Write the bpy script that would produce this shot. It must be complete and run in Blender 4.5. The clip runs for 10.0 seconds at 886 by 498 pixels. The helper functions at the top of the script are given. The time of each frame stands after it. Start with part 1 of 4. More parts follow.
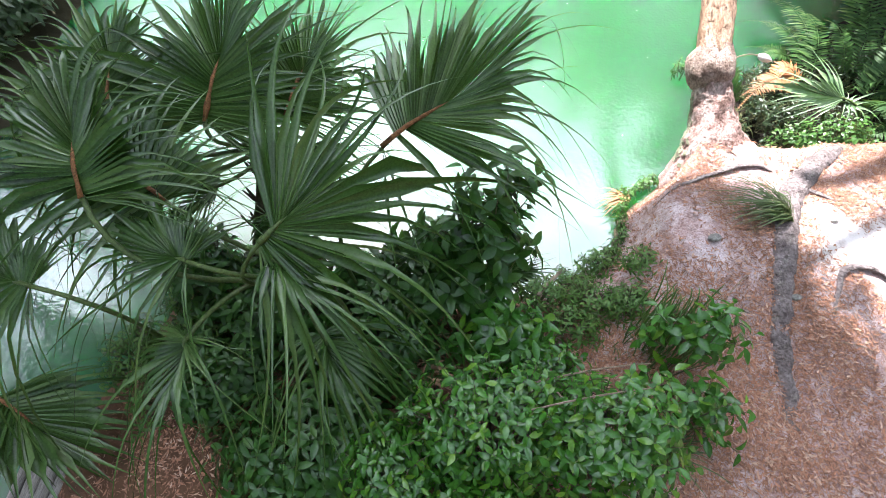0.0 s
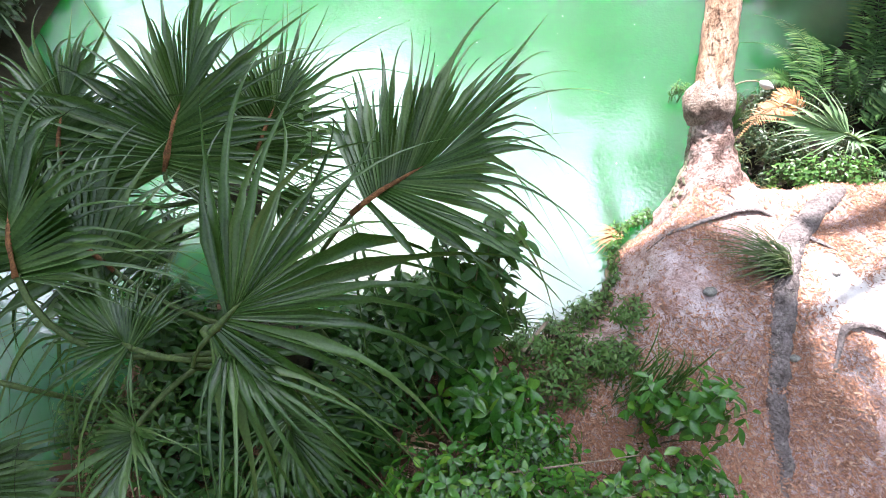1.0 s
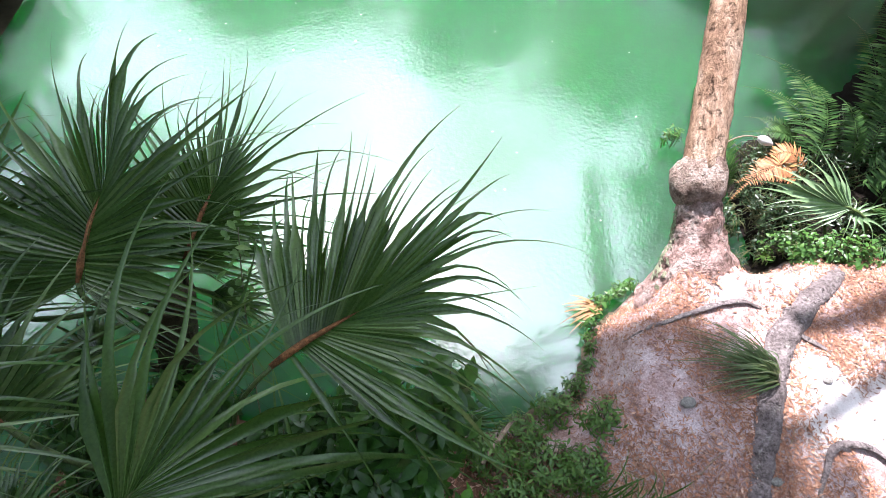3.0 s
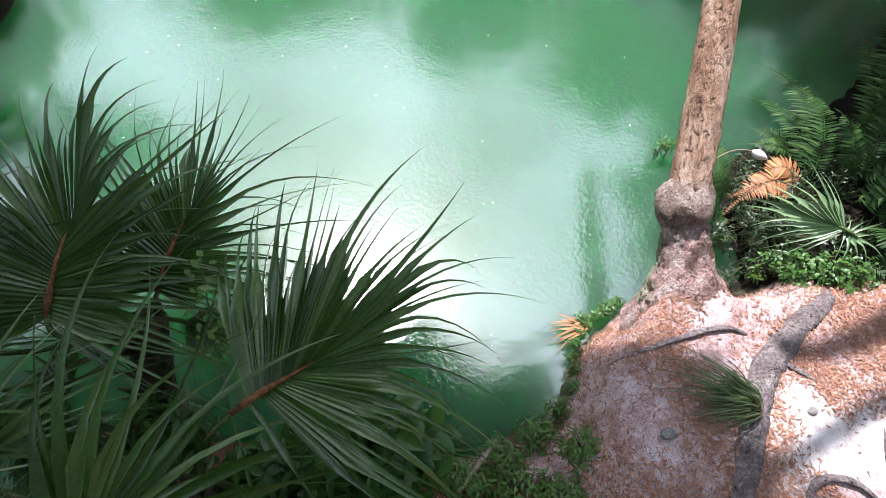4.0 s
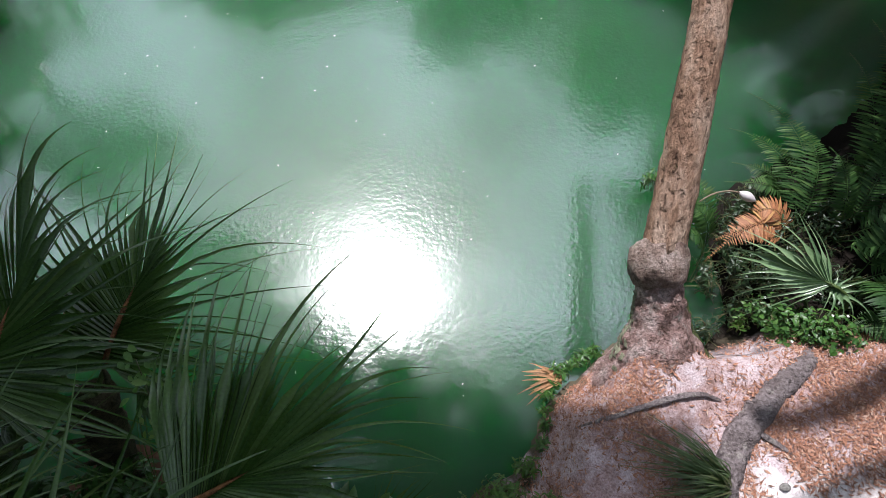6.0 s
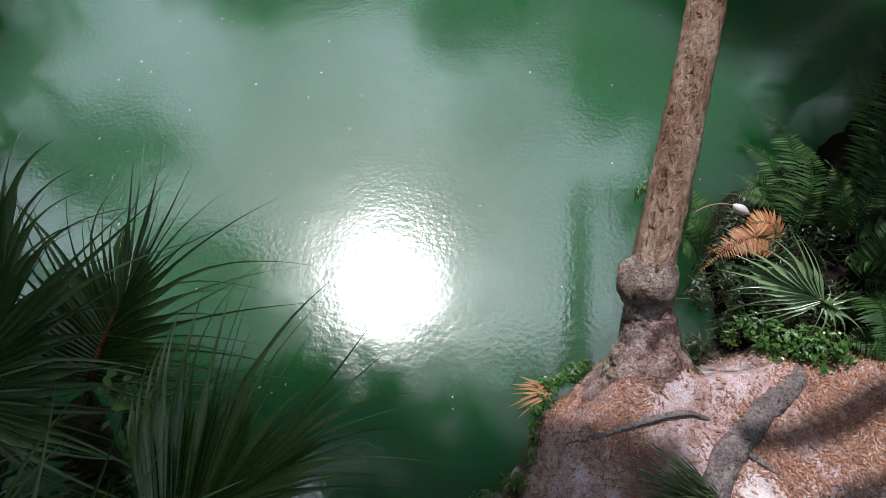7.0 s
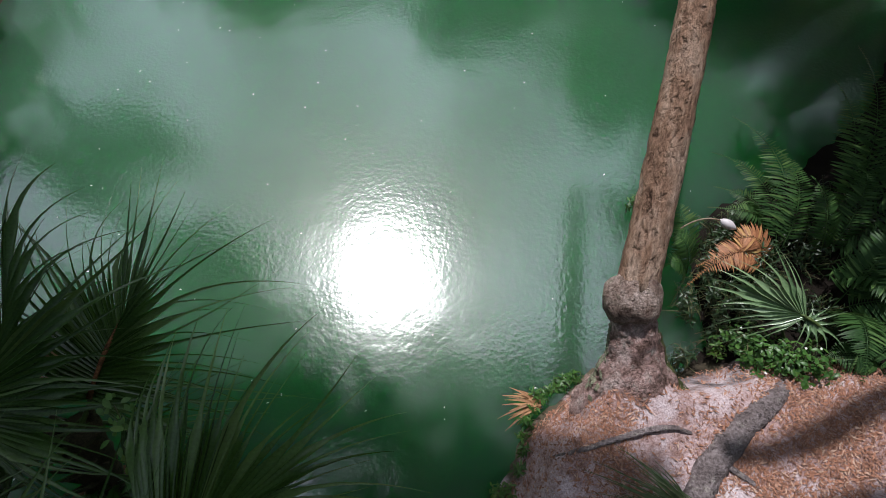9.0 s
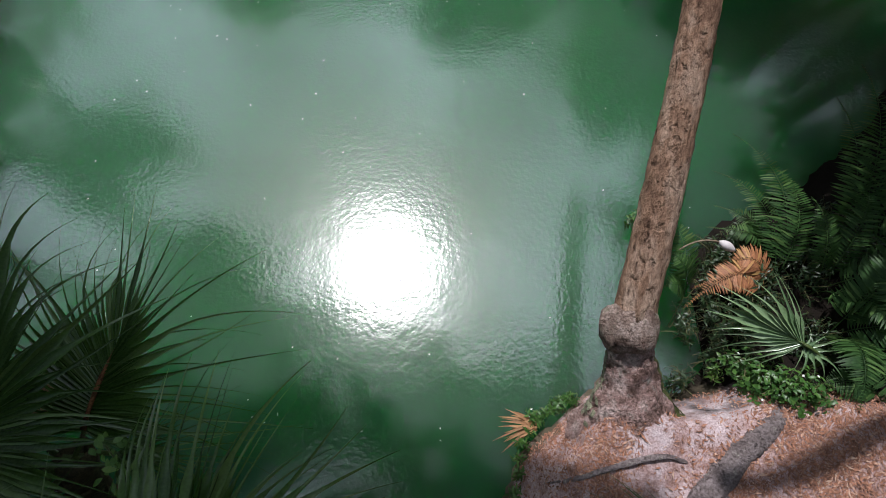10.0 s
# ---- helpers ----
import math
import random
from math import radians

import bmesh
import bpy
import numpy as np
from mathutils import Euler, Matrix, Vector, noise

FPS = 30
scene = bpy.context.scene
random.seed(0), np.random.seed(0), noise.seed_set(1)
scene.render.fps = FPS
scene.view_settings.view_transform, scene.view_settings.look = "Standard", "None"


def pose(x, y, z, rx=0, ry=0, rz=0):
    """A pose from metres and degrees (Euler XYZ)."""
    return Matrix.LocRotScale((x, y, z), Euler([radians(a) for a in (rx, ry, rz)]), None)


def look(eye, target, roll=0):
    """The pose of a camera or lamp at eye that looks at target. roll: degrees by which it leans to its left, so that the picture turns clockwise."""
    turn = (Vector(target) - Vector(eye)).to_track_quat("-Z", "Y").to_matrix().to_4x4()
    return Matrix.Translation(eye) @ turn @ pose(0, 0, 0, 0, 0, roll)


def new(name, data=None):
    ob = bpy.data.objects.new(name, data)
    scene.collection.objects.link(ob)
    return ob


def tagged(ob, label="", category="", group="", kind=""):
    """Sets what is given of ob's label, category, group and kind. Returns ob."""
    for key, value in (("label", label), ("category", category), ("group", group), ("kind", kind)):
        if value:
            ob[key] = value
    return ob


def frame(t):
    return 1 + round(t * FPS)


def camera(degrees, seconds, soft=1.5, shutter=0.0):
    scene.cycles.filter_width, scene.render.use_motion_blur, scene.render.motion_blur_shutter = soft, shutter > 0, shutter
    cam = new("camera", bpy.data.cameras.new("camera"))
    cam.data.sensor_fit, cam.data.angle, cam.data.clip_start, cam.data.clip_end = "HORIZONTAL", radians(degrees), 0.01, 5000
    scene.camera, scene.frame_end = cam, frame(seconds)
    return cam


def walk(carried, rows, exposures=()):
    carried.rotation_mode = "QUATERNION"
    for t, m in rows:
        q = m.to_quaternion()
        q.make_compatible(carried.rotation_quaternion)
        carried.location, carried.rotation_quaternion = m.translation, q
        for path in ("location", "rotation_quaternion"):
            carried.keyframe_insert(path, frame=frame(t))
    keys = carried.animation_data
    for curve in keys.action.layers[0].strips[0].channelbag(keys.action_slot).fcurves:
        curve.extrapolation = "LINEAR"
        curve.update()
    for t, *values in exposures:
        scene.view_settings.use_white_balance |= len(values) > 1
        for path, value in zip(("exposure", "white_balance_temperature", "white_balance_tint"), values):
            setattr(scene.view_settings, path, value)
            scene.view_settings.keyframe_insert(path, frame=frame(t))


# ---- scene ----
# The clip's camera closes its iris as the bright water fills the picture.
EXPOSURES = [(0.0, 2.3, 6350, 12), (1.0, 2.35, 6300, 14), (1.5, 2.32, 6250, 15), (2.0, 2.2, 6200, 16), (2.5, 2.05, 6200, 16), (3.0, 1.8, 6200, 16), (4.5, 0.9, 6150, 15), (5.5, 0.58, 6150, 14), (7.0, -0.05, 6200, 12), (10.0, -0.2, 6200, 12)]
cam = camera(82.0, 10.0, soft=0.5)
PATH = [
    (0, (0.000, 0.000, 4.217), (0.003, 2.365, 0.991), 0.01),
    (0.5, (0.068, 0.277, 4.274), (0.082, 2.601, 1.018), 0.55),
    (1, (0.130, 0.570, 4.320), (0.160, 2.855, 1.037), 1.01),
    (1.5, (0.200, 0.860, 4.374), (0.237, 3.103, 1.063), 1.38),
    (2, (0.283, 1.126, 4.435), (0.317, 3.327, 1.095), 1.64),
    (2.5, (0.373, 1.364, 4.485), (0.403, 3.525, 1.119), 1.79),
    (3, (0.461, 1.562, 4.528), (0.482, 3.688, 1.140), 1.74),
    (4.5, (0.789, 1.995, 4.682), (0.723, 3.995, 1.218), -0.19),
    (5, (0.879, 2.164, 4.734), (0.793, 4.130, 1.252), -0.61),
    (5.5, (0.962, 2.330, 4.777), (0.858, 4.268, 1.280), -1.05),
    (7, (1.157, 2.626, 4.863), (1.011, 4.505, 1.336), -2.02),
    (7.5, (1.188, 2.660, 4.910), (1.038, 4.531, 1.377), -2.05),
    (8, (1.211, 2.702, 4.961), (1.061, 4.565, 1.424), -2.03),
    (8.5, (1.228, 2.731, 5.008), (1.080, 4.584, 1.466), -1.99),
    (9, (1.239, 2.751, 5.037), (1.085, 4.590, 1.488), -2.21),
    (9.5, (1.256, 2.834, 5.071), (1.095, 4.649, 1.510), -2.38),
    (10, (1.272, 3.015, 5.139), (1.109, 4.796, 1.561), -2.35),
]
walk(cam, [(t, look(eye, target, roll)) for t, eye, target, roll in PATH], EXPOSURES)

# ---- light: midday sun ahead over the river, blue sky with haze ----
SUN_DIR = Vector((-0.150, 0.400, 0.903)).normalized()
SKY_STRENGTH = 0.035
HAZE_WIDE, HAZE_NEAR, HAZE_COLOR = (0.86, 1.6), (0.35, 80.0), (0.82, 0.95, 1.06)
world = bpy.data.worlds.new("sky")
scene.world = world
world.use_nodes = True
_n = world.node_tree.nodes
_sky = _n.new("ShaderNodeTexSky")
_sky.sky_type = "NISHITA"
_sky.sun_disc = False
_sky.sun_elevation = math.asin(SUN_DIR.z)
_sky.sun_rotation = math.atan2(SUN_DIR.x, SUN_DIR.y)
_sky.dust_density = 4.0
_l = world.node_tree.links


def _sky_node(kind, operation=None, **values):
    nd = _n.new(kind)
    if operation:
        nd.operation = operation
    for k, v in values.items():
        nd.inputs[int(k[1:])].default_value = v
    return nd


# thin white cloud, brightest round the sun, over the blue
_dir = _n.new("ShaderNodeTexCoord").outputs["Generated"]
_dot = _sky_node("ShaderNodeVectorMath", "DOT_PRODUCT", _1=SUN_DIR)
_l.new(_dir, _dot.inputs[0])
_pos = _sky_node("ShaderNodeMath", "MAXIMUM", _1=0.0)
_l.new(_dot.outputs["Value"], _pos.inputs[0])
_wide = _sky_node("ShaderNodeMath", "POWER", _1=HAZE_WIDE[1])
_near = _sky_node("ShaderNodeMath", "POWER", _1=HAZE_NEAR[1])
_glow = []
for nd, k in ((_wide, HAZE_WIDE[0]), (_near, HAZE_NEAR[0])):
    _l.new(_pos.outputs[0], nd.inputs[0])
    g = _sky_node("ShaderNodeMath", "MULTIPLY", _1=k)
    _l.new(nd.outputs[0], g.inputs[0])
    _glow.append(g)
_sum = _sky_node("ShaderNodeMath", "ADD")
_l.new(_glow[0].outputs[0], _sum.inputs[0])
_l.new(_glow[1].outputs[0], _sum.inputs[1])
_cloud = _n.new("ShaderNodeTexNoise")
_cloud.inputs["Scale"].default_value, _cloud.inputs["Detail"].default_value, _cloud.inputs["Roughness"].default_value = 4.2, 4.0, 0.55
_l.new(_dir, _cloud.inputs["Vector"])
_fluff = _n.new("ShaderNodeMapRange")
for k, v in enumerate((0.36, 0.66, 0.55, 1.45), 1):
    _fluff.inputs[k].default_value = v
_l.new(_cloud.outputs["Fac"], _fluff.inputs[0])
_lit = _sky_node("ShaderNodeMath", "MULTIPLY")
_l.new(_sum.outputs[0], _lit.inputs[0])
_l.new(_fluff.outputs[0], _lit.inputs[1])
_haze = _n.new("ShaderNodeVectorMath")
_haze.operation = "SCALE"
_haze.inputs[0].default_value = HAZE_COLOR
_l.new(_lit.outputs[0], _haze.inputs["Scale"])
_blue = _n.new("ShaderNodeVectorMath")
_blue.operation = "SCALE"
_blue.inputs["Scale"].default_value = SKY_STRENGTH
_l.new(_sky.outputs[0], _blue.inputs[0])
_all = _n.new("ShaderNodeVectorMath")
_all.operation = "ADD"
_l.new(_blue.outputs[0], _all.inputs[0])
_l.new(_haze.outputs[0], _all.inputs[1])
_l.new(_all.outputs[0], _n["Background"].inputs["Color"])
_n["Background"].inputs["Strength"].default_value = 1.0
sun_data = bpy.data.lights.new("sun", "SUN")
sun_data.energy, sun_data.angle, sun_data.color = 4.6, radians(0.9), (1.0, 0.97, 0.93)
sun = new("sun", sun_data)
sun.matrix_world = look(SUN_DIR * 40, (0, 0, 0))


# ---- materials ----
def mat(name):
    m = bpy.data.materials.new(name)
    m.use_nodes = True
    return m, m.node_tree.nodes, m.node_tree.links, m.node_tree.nodes["Principled BSDF"]


def ramp(nodes, links, fac, stops):
    r = nodes.new("ShaderNodeValToRGB")
    while len(r.color_ramp.elements) < len(stops):
        r.color_ramp.elements.new(0.5)
    for e, (p, c) in zip(r.color_ramp.elements, stops):
        e.position, e.color = p, (*c, 1)
    links.new(fac, r.inputs[0])
    return r.outputs[0]


def noise_tex(nodes, links, scale, detail=4.0, rough=0.55, stretch=None):
    co = nodes.new("ShaderNodeTexCoord").outputs["Object"]
    if stretch:
        mp = nodes.new("ShaderNodeMapping")
        mp.inputs["Scale"].default_value = stretch
        links.new(co, mp.inputs[0])
        co = mp.outputs[0]
    t = nodes.new("ShaderNodeTexNoise")
    t.inputs["Scale"].default_value, t.inputs["Detail"].default_value, t.inputs["Roughness"].default_value = scale, detail, rough
    links.new(co, t.inputs["Vector"])
    return t.outputs["Fac"]


def bump(nodes, links, bsdf, height, strength, distance):
    b = nodes.new("ShaderNodeBump")
    b.inputs["Strength"].default_value, b.inputs["Distance"].default_value = strength, distance
    links.new(height, b.inputs["Height"])
    links.new(b.outputs[0], bsdf.inputs["Normal"])
    return b


def mix(nodes, links, fac, a, b, blend="MIX"):
    m = nodes.new("ShaderNodeMix")
    m.data_type, m.blend_type = "RGBA", blend
    for socket, v in ((m.inputs[0], fac), (m.inputs[6], a), (m.inputs[7], b)):
        if isinstance(v, (int, float)):
            socket.default_value = v
        elif isinstance(v, tuple):
            socket.default_value = (*v, 1)
        else:
            links.new(v, socket)
    return m.outputs[2]


def leaf_material(name, dark, light, rough=0.4, through_light=0.25, back=None, spec=0.5, spots=None):
    """Foliage: each leaf a shade of its own, fine veins, some light through the blade."""
    m, n, l, b = mat(name)
    g = n.new("ShaderNodeNewGeometry")
    fine = noise_tex(n, l, 60, 3)
    o = n.new("ShaderNodeObjectInfo")
    add = n.new("ShaderNodeMath")
    add.operation = "ADD"
    l.new(g.outputs["Random Per Island"], add.inputs[0])
    l.new(o.outputs["Random"], add.inputs[1])
    one = n.new("ShaderNodeMath")
    one.operation = "FRACT"
    l.new(add.outputs[0], one.inputs[0])
    col = ramp(n, l, one.outputs[0], [(0.0, dark), (0.75, light), (1.0, back or light)])
    col = mix(n, l, 0.35, col, ramp(n, l, fine, [(0.3, tuple(c * 0.55 for c in dark)), (0.75, tuple(min(1, c * 1.5) for c in light))]))
    if spots:
        s = ramp(n, l, noise_tex(n, l, 9, 4), [(0.62, (0, 0, 0)), (0.75, (1, 1, 1))])
        col = mix(n, l, s, col, spots)
    l.new(col, b.inputs["Base Color"])
    b.inputs["Roughness"].default_value = rough
    b.inputs["Specular IOR Level"].default_value = spec
    bump(n, l, b, fine, 0.25, 0.004)
    t = n.new("ShaderNodeBsdfTranslucent")
    l.new(mix(n, l, 0.5, col, (0.16, 0.26, 0.03)), t.inputs["Color"])
    mx = n.new("ShaderNodeMixShader")
    mx.inputs[0].default_value = through_light
    l.new(b.outputs[0], mx.inputs[1])
    l.new(t.outputs[0], mx.inputs[2])
    l.new(mx.outputs[0], n["Material Output"].inputs["Surface"])
    return m


def rough_material(name, stops, scale, fine_scale, bump_strength=0.6, bump_dist=0.02, rough=0.9, stretch=None, pits=0.0, lichen=None):
    """Bark, soil and the like: blotches, grain, pits and relief."""
    m, n, l, b = mat(name)
    big = noise_tex(n, l, scale, 5, 0.6, stretch)
    small = noise_tex(n, l, fine_scale, 6, 0.7, stretch)
    col = ramp(n, l, big, stops)
    if lichen:
        patch = ramp(n, l, noise_tex(n, l, scale * 1.7, 6, 0.7), [(0.56, (0, 0, 0)), (0.68, (1, 1, 1))])
        col = mix(n, l, patch, col, lichen)
    col = mix(n, l, 0.75, col, ramp(n, l, small, [(0.34, (0.18, 0.15, 0.13)), (0.62, (1, 1, 1))]), "MULTIPLY")
    height = small
    if pits:
        hole = ramp(n, l, noise_tex(n, l, fine_scale * 0.9, 3, 0.6, stretch), [(0.34, (0.22, 0.18, 0.15)), (0.52, (1, 1, 1))])
        gate = ramp(n, l, noise_tex(n, l, scale * 2.3, 3), [(0.46, (1, 1, 1)), (0.66, (0, 0, 0))])
        hole = mix(n, l, gate, hole, (1.0, 1.0, 1.0))
        col = mix(n, l, pits, col, hole, "MULTIPLY")
        add = n.new("ShaderNodeMath")
        add.operation = "ADD"
        l.new(small, add.inputs[0])
        l.new(hole, add.inputs[1])
        height = add.outputs[0]
    l.new(col, b.inputs["Base Color"])
    b.inputs["Roughness"].default_value = rough
    b.inputs["Specular IOR Level"].default_value = 0.25
    bump(n, l, b, height, bump_strength, bump_dist)
    return m


def water_material():
    """Turbid green river water: light scatters deep inside, the surface mirrors the sky and is rippled by wind in patches."""
    m, n, l, b = mat("river_water")
    big = noise_tex(n, l, 0.35, 3)
    # green light travels furthest in the water
    l.new(ramp(n, l, big, [(0.3, (0.034, 0.118, 0.051)), (0.7, (0.046, 0.142, 0.071))]), b.inputs["Base Color"])
    b.inputs["Roughness"].default_value = 0.12
    b.inputs["IOR"].default_value = 1.33
    b.inputs["Subsurface Weight"].default_value = 1.0
    b.inputs["Subsurface Radius"].default_value = (0.6, 3.0, 0.8)
    b.inputs["Subsurface Scale"].default_value = 3.0
    b.inputs["Coat Weight"].default_value = 1.0
    b.inputs["Coat IOR"].default_value = 2.3
    b.inputs["Coat Roughness"].default_value = 0.105
    co = n.new("ShaderNodeTexCoord").outputs["Object"]
    w1 = n.new("ShaderNodeTexNoise")
    w1.inputs["Scale"].default_value, w1.inputs["Detail"].default_value = 19.0, 2.0
    l.new(co, w1.inputs["Vector"])
    w2 = n.new("ShaderNodeTexNoise")
    w2.inputs["Scale"].default_value, w2.inputs["Detail"].default_value = 0.5, 1.0
    l.new(co, w2.inputs["Vector"])
    mul = n.new("ShaderNodeMath")
    mul.operation = "MULTIPLY"
    l.new(w1.outputs["Fac"], mul.inputs[0])
    l.new(ramp(n, l, w2.outputs["Fac"], [(0.38, (0.08, 0.08, 0.08)), (0.56, (1, 1, 1))]), mul.inputs[1])
    # a slow swell bends the mirrored shapes
    w3 = n.new("ShaderNodeTexNoise")
    w3.inputs["Scale"].default_value, w3.inputs["Detail"].default_value = 2.2, 3.0
    l.new(co, w3.inputs["Vector"])
    add = n.new("ShaderNodeMath")
    add.operation = "MULTIPLY_ADD"
    l.new(w3.outputs["Fac"], add.inputs[0])
    add.inputs[1].default_value = 1.6
    l.new(mul.outputs[0], add.inputs[2])
    bp = bump(n, l, b, add.outputs[0], 1.0, 0.0028)
    l.new(bp.outputs[0], b.inputs["Coat Normal"])
    return m


def ground_material():
    """Sandy bank: grey-white sand under pinkish-brown leaf crumbs, darker mud lower down by the water."""
    m, n, l, b = mat("bank_soil")
    big = noise_tex(n, l, 1.6, 6, 0.6)
    mid = noise_tex(n, l, 9, 6, 0.65)
    fine = noise_tex(n, l, 70, 5, 0.7)
    col = ramp(n, l, mid, [(0.32, (0.28, 0.16, 0.13)), (0.5, (0.50, 0.35, 0.34)), (0.68, (0.68, 0.57, 0.60))])
    sand = ramp(n, l, big, [(0.48, (0, 0, 0)), (0.62, (1, 1, 1))])
    col = mix(n, l, sand, col, (0.74, 0.64, 0.68))
    col = mix(n, l, 0.6, col, ramp(n, l, fine, [(0.36, (0.22, 0.15, 0.13)), (0.6, (1, 1, 1))]), "MULTIPLY")
    # shade below the ferns, palms and shrubs, put into the soil colour
    sep = n.new("ShaderNodeSeparateXYZ")
    l.new(n.new("ShaderNodeTexCoord").outputs["Object"], sep.inputs[0])
    wob = noise_tex(n, l, 2.5, 4)

    def rise(value, lo, hi):
        r = n.new("ShaderNodeMapRange")
        r.inputs["From Min"].default_value, r.inputs["From Max"].default_value = lo, hi
        a = n.new("ShaderNodeMath")
        a.operation = "ADD"
        l.new(value, a.inputs[0])
        l.new(wob, a.inputs[1])
        l.new(a.outputs[0], r.inputs[0])
        return r.outputs[0]

    def times(u, v):
        t = n.new("ShaderNodeMath")
        t.operation = "MULTIPLY"
        l.new(u, t.inputs[0])
        l.new(v, t.inputs[1])
        return t.outputs[0]

    # whiter patch of bare sand: the sun's brightness is put into its colour
    bare = times(times(rise(sep.outputs["X"], 3.55, 3.8), rise(sep.outputs["Y"], 2.7, 2.85)), rise(sep.outputs["Y"], 3.5, 3.36))
    col = mix(n, l, times(bare, ramp(n, l, mid, [(0.3, (0.25, 0.25, 0.25)), (0.55, (1, 1, 1))])), col, mix(n, l, fine, (0.60, 0.54, 0.53), (0.82, 0.76, 0.76)))
    far = mix(n, l, mid, (0.13, 0.07, 0.045), (0.34, 0.22, 0.16))
    col = mix(n, l, rise(sep.outputs["X"], 5.0, 5.8), col, far)
    col = mix(n, l, rise(sep.outputs["Y"], 1.3, 0.4), col, far)
    wet = rise(sep.outputs["Z"], 0.62, 0.53)
    col = mix(n, l, wet, col, mix(n, l, fine, (0.05, 0.045, 0.03), (0.16, 0.13, 0.09)))
    # near-black soil stands for the shade among the ferns
    fern_shade = times(rise(sep.outputs["X"], 3.45, 3.75), rise(sep.outputs["Y"], 4.4, 4.6))
    col = mix(n, l, fern_shade, col, (0.014, 0.011, 0.009))
    # soil colour darkened likewise below palms and shrubs
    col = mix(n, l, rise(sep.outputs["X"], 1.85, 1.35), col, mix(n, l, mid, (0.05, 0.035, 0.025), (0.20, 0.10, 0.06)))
    col = mix(n, l, rise(sep.outputs["X"], -3.9, -4.4), col, mix(n, l, mid, (0.02, 0.018, 0.012), (0.07, 0.06, 0.035)))
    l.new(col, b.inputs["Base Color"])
    b.inputs["Roughness"].default_value = 0.95
    b.inputs["Specular IOR Level"].default_value = 0.1
    bump(n, l, b, fine, 0.7, 0.015)
    return m


M_WATER = water_material()
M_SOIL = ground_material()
M_FAN = leaf_material("fan_palm_leaf", (0.015, 0.042, 0.008), (0.060, 0.128, 0.028), 0.27, 0.14, (0.14, 0.21, 0.07), 0.55)
M_PALMETTO = leaf_material("palmetto_leaf", (0.088, 0.166, 0.078), (0.211, 0.320, 0.155), 0.25, 0.2, (0.332, 0.442, 0.276), 0.7)
M_SHRUB = leaf_material("shrub_leaf", (0.016, 0.075, 0.008), (0.052, 0.180, 0.018), 0.22, 0.2, (0.15, 0.28, 0.02), 0.6)
M_HERB = leaf_material("herb_leaf", (0.025, 0.083, 0.019), (0.071, 0.173, 0.032), 0.4, 0.25, (0.128, 0.242, 0.051))
M_BROAD = leaf_material("broad_leaf", (0.014, 0.058, 0.008), (0.038, 0.118, 0.018), 0.3, 0.2, (0.07, 0.16, 0.02))
M_WEED = leaf_material("weed_leaf", (0.042, 0.114, 0.021), (0.088, 0.192, 0.031), 0.45, 0.3, (0.166, 0.249, 0.052))
M_BUSH = leaf_material("bush_leaf", (0.012, 0.028, 0.010), (0.04, 0.075, 0.025), 0.45, 0.15, (0.10, 0.15, 0.06))
# leaf colour kept near-black to hold the shade beneath the palmetto
M_SHADE_DARK = leaf_material("shade_dark_leaf", (0.012, 0.03, 0.012), (0.03, 0.06, 0.02), 0.4, 0.1)
M_STRAW = leaf_material("straw_leaf", (0.24, 0.11, 0.05), (0.50, 0.27, 0.13), 0.7, 0.15, (0.07, 0.04, 0.025))

M_FERN = leaf_material("fern_leaf", (0.011, 0.040, 0.011), (0.054, 0.122, 0.033), 0.5, 0.22, (0.136, 0.230, 0.068), 0.25)
M_FERN_DEAD = leaf_material("dead_fern_leaf", (0.17, 0.06, 0.03), (0.50, 0.22, 0.10), 0.6, 0.15, (0.62, 0.42, 0.14))
M_GRASS = leaf_material("grass_blade", (0.038, 0.075, 0.022), (0.075, 0.120, 0.038), 0.5, 0.2, (0.165, 0.150, 0.068))
M_DRY = leaf_material("dry_leaf", (0.22, 0.12, 0.08), (0.38, 0.22, 0.13), 0.8, 0.1, (0.48, 0.34, 0.2))
M_LITTER = leaf_material("leaf_litter", (0.12, 0.055, 0.040), (0.42, 0.195, 0.120), 0.8, 0.03, (0.66, 0.49, 0.39))
M_TREE = leaf_material("tree_leaf", (0.03, 0.07, 0.02), (0.06, 0.13, 0.03), 0.5, 0.3)
M_BARK = rough_material("palm_bark", [(0.3, (0.21, 0.11, 0.07)), (0.5, (0.46, 0.28, 0.19)), (0.68, (0.68, 0.49, 0.38))], 6, 33, 1.0, 0.07, stretch=(1, 1, 0.42), pits=0.85)
M_ROOT = rough_material("root_bark", [(0.36, (0.17, 0.10, 0.08)), (0.49, (0.54, 0.35, 0.32)), (0.63, (0.84, 0.66, 0.63))], 6, 42, 1.0, 0.04, stretch=(1, 1, 0.6), pits=0.35, lichen=(0.52, 0.46, 0.42))
M_COLLAR = rough_material("collar_bark", [(0.32, (0.17, 0.10, 0.08)), (0.5, (0.46, 0.34, 0.29)), (0.68, (0.72, 0.58, 0.53))], 8, 48, 1.0, 0.035, pits=0.35, lichen=(0.45, 0.38, 0.30))
M_GREYROOT = rough_material("weathered_root", [(0.3, (0.17, 0.135, 0.135)), (0.7, (0.38, 0.32, 0.325))], 7, 38, 1.0, 0.03, pits=0.5, lichen=(0.42, 0.38, 0.35))
M_COSTA = rough_material("leaf_rib", [(0.3, (0.10, 0.05, 0.02)), (0.7, (0.38, 0.17, 0.07))], 30, 80, 0.6, 0.006)
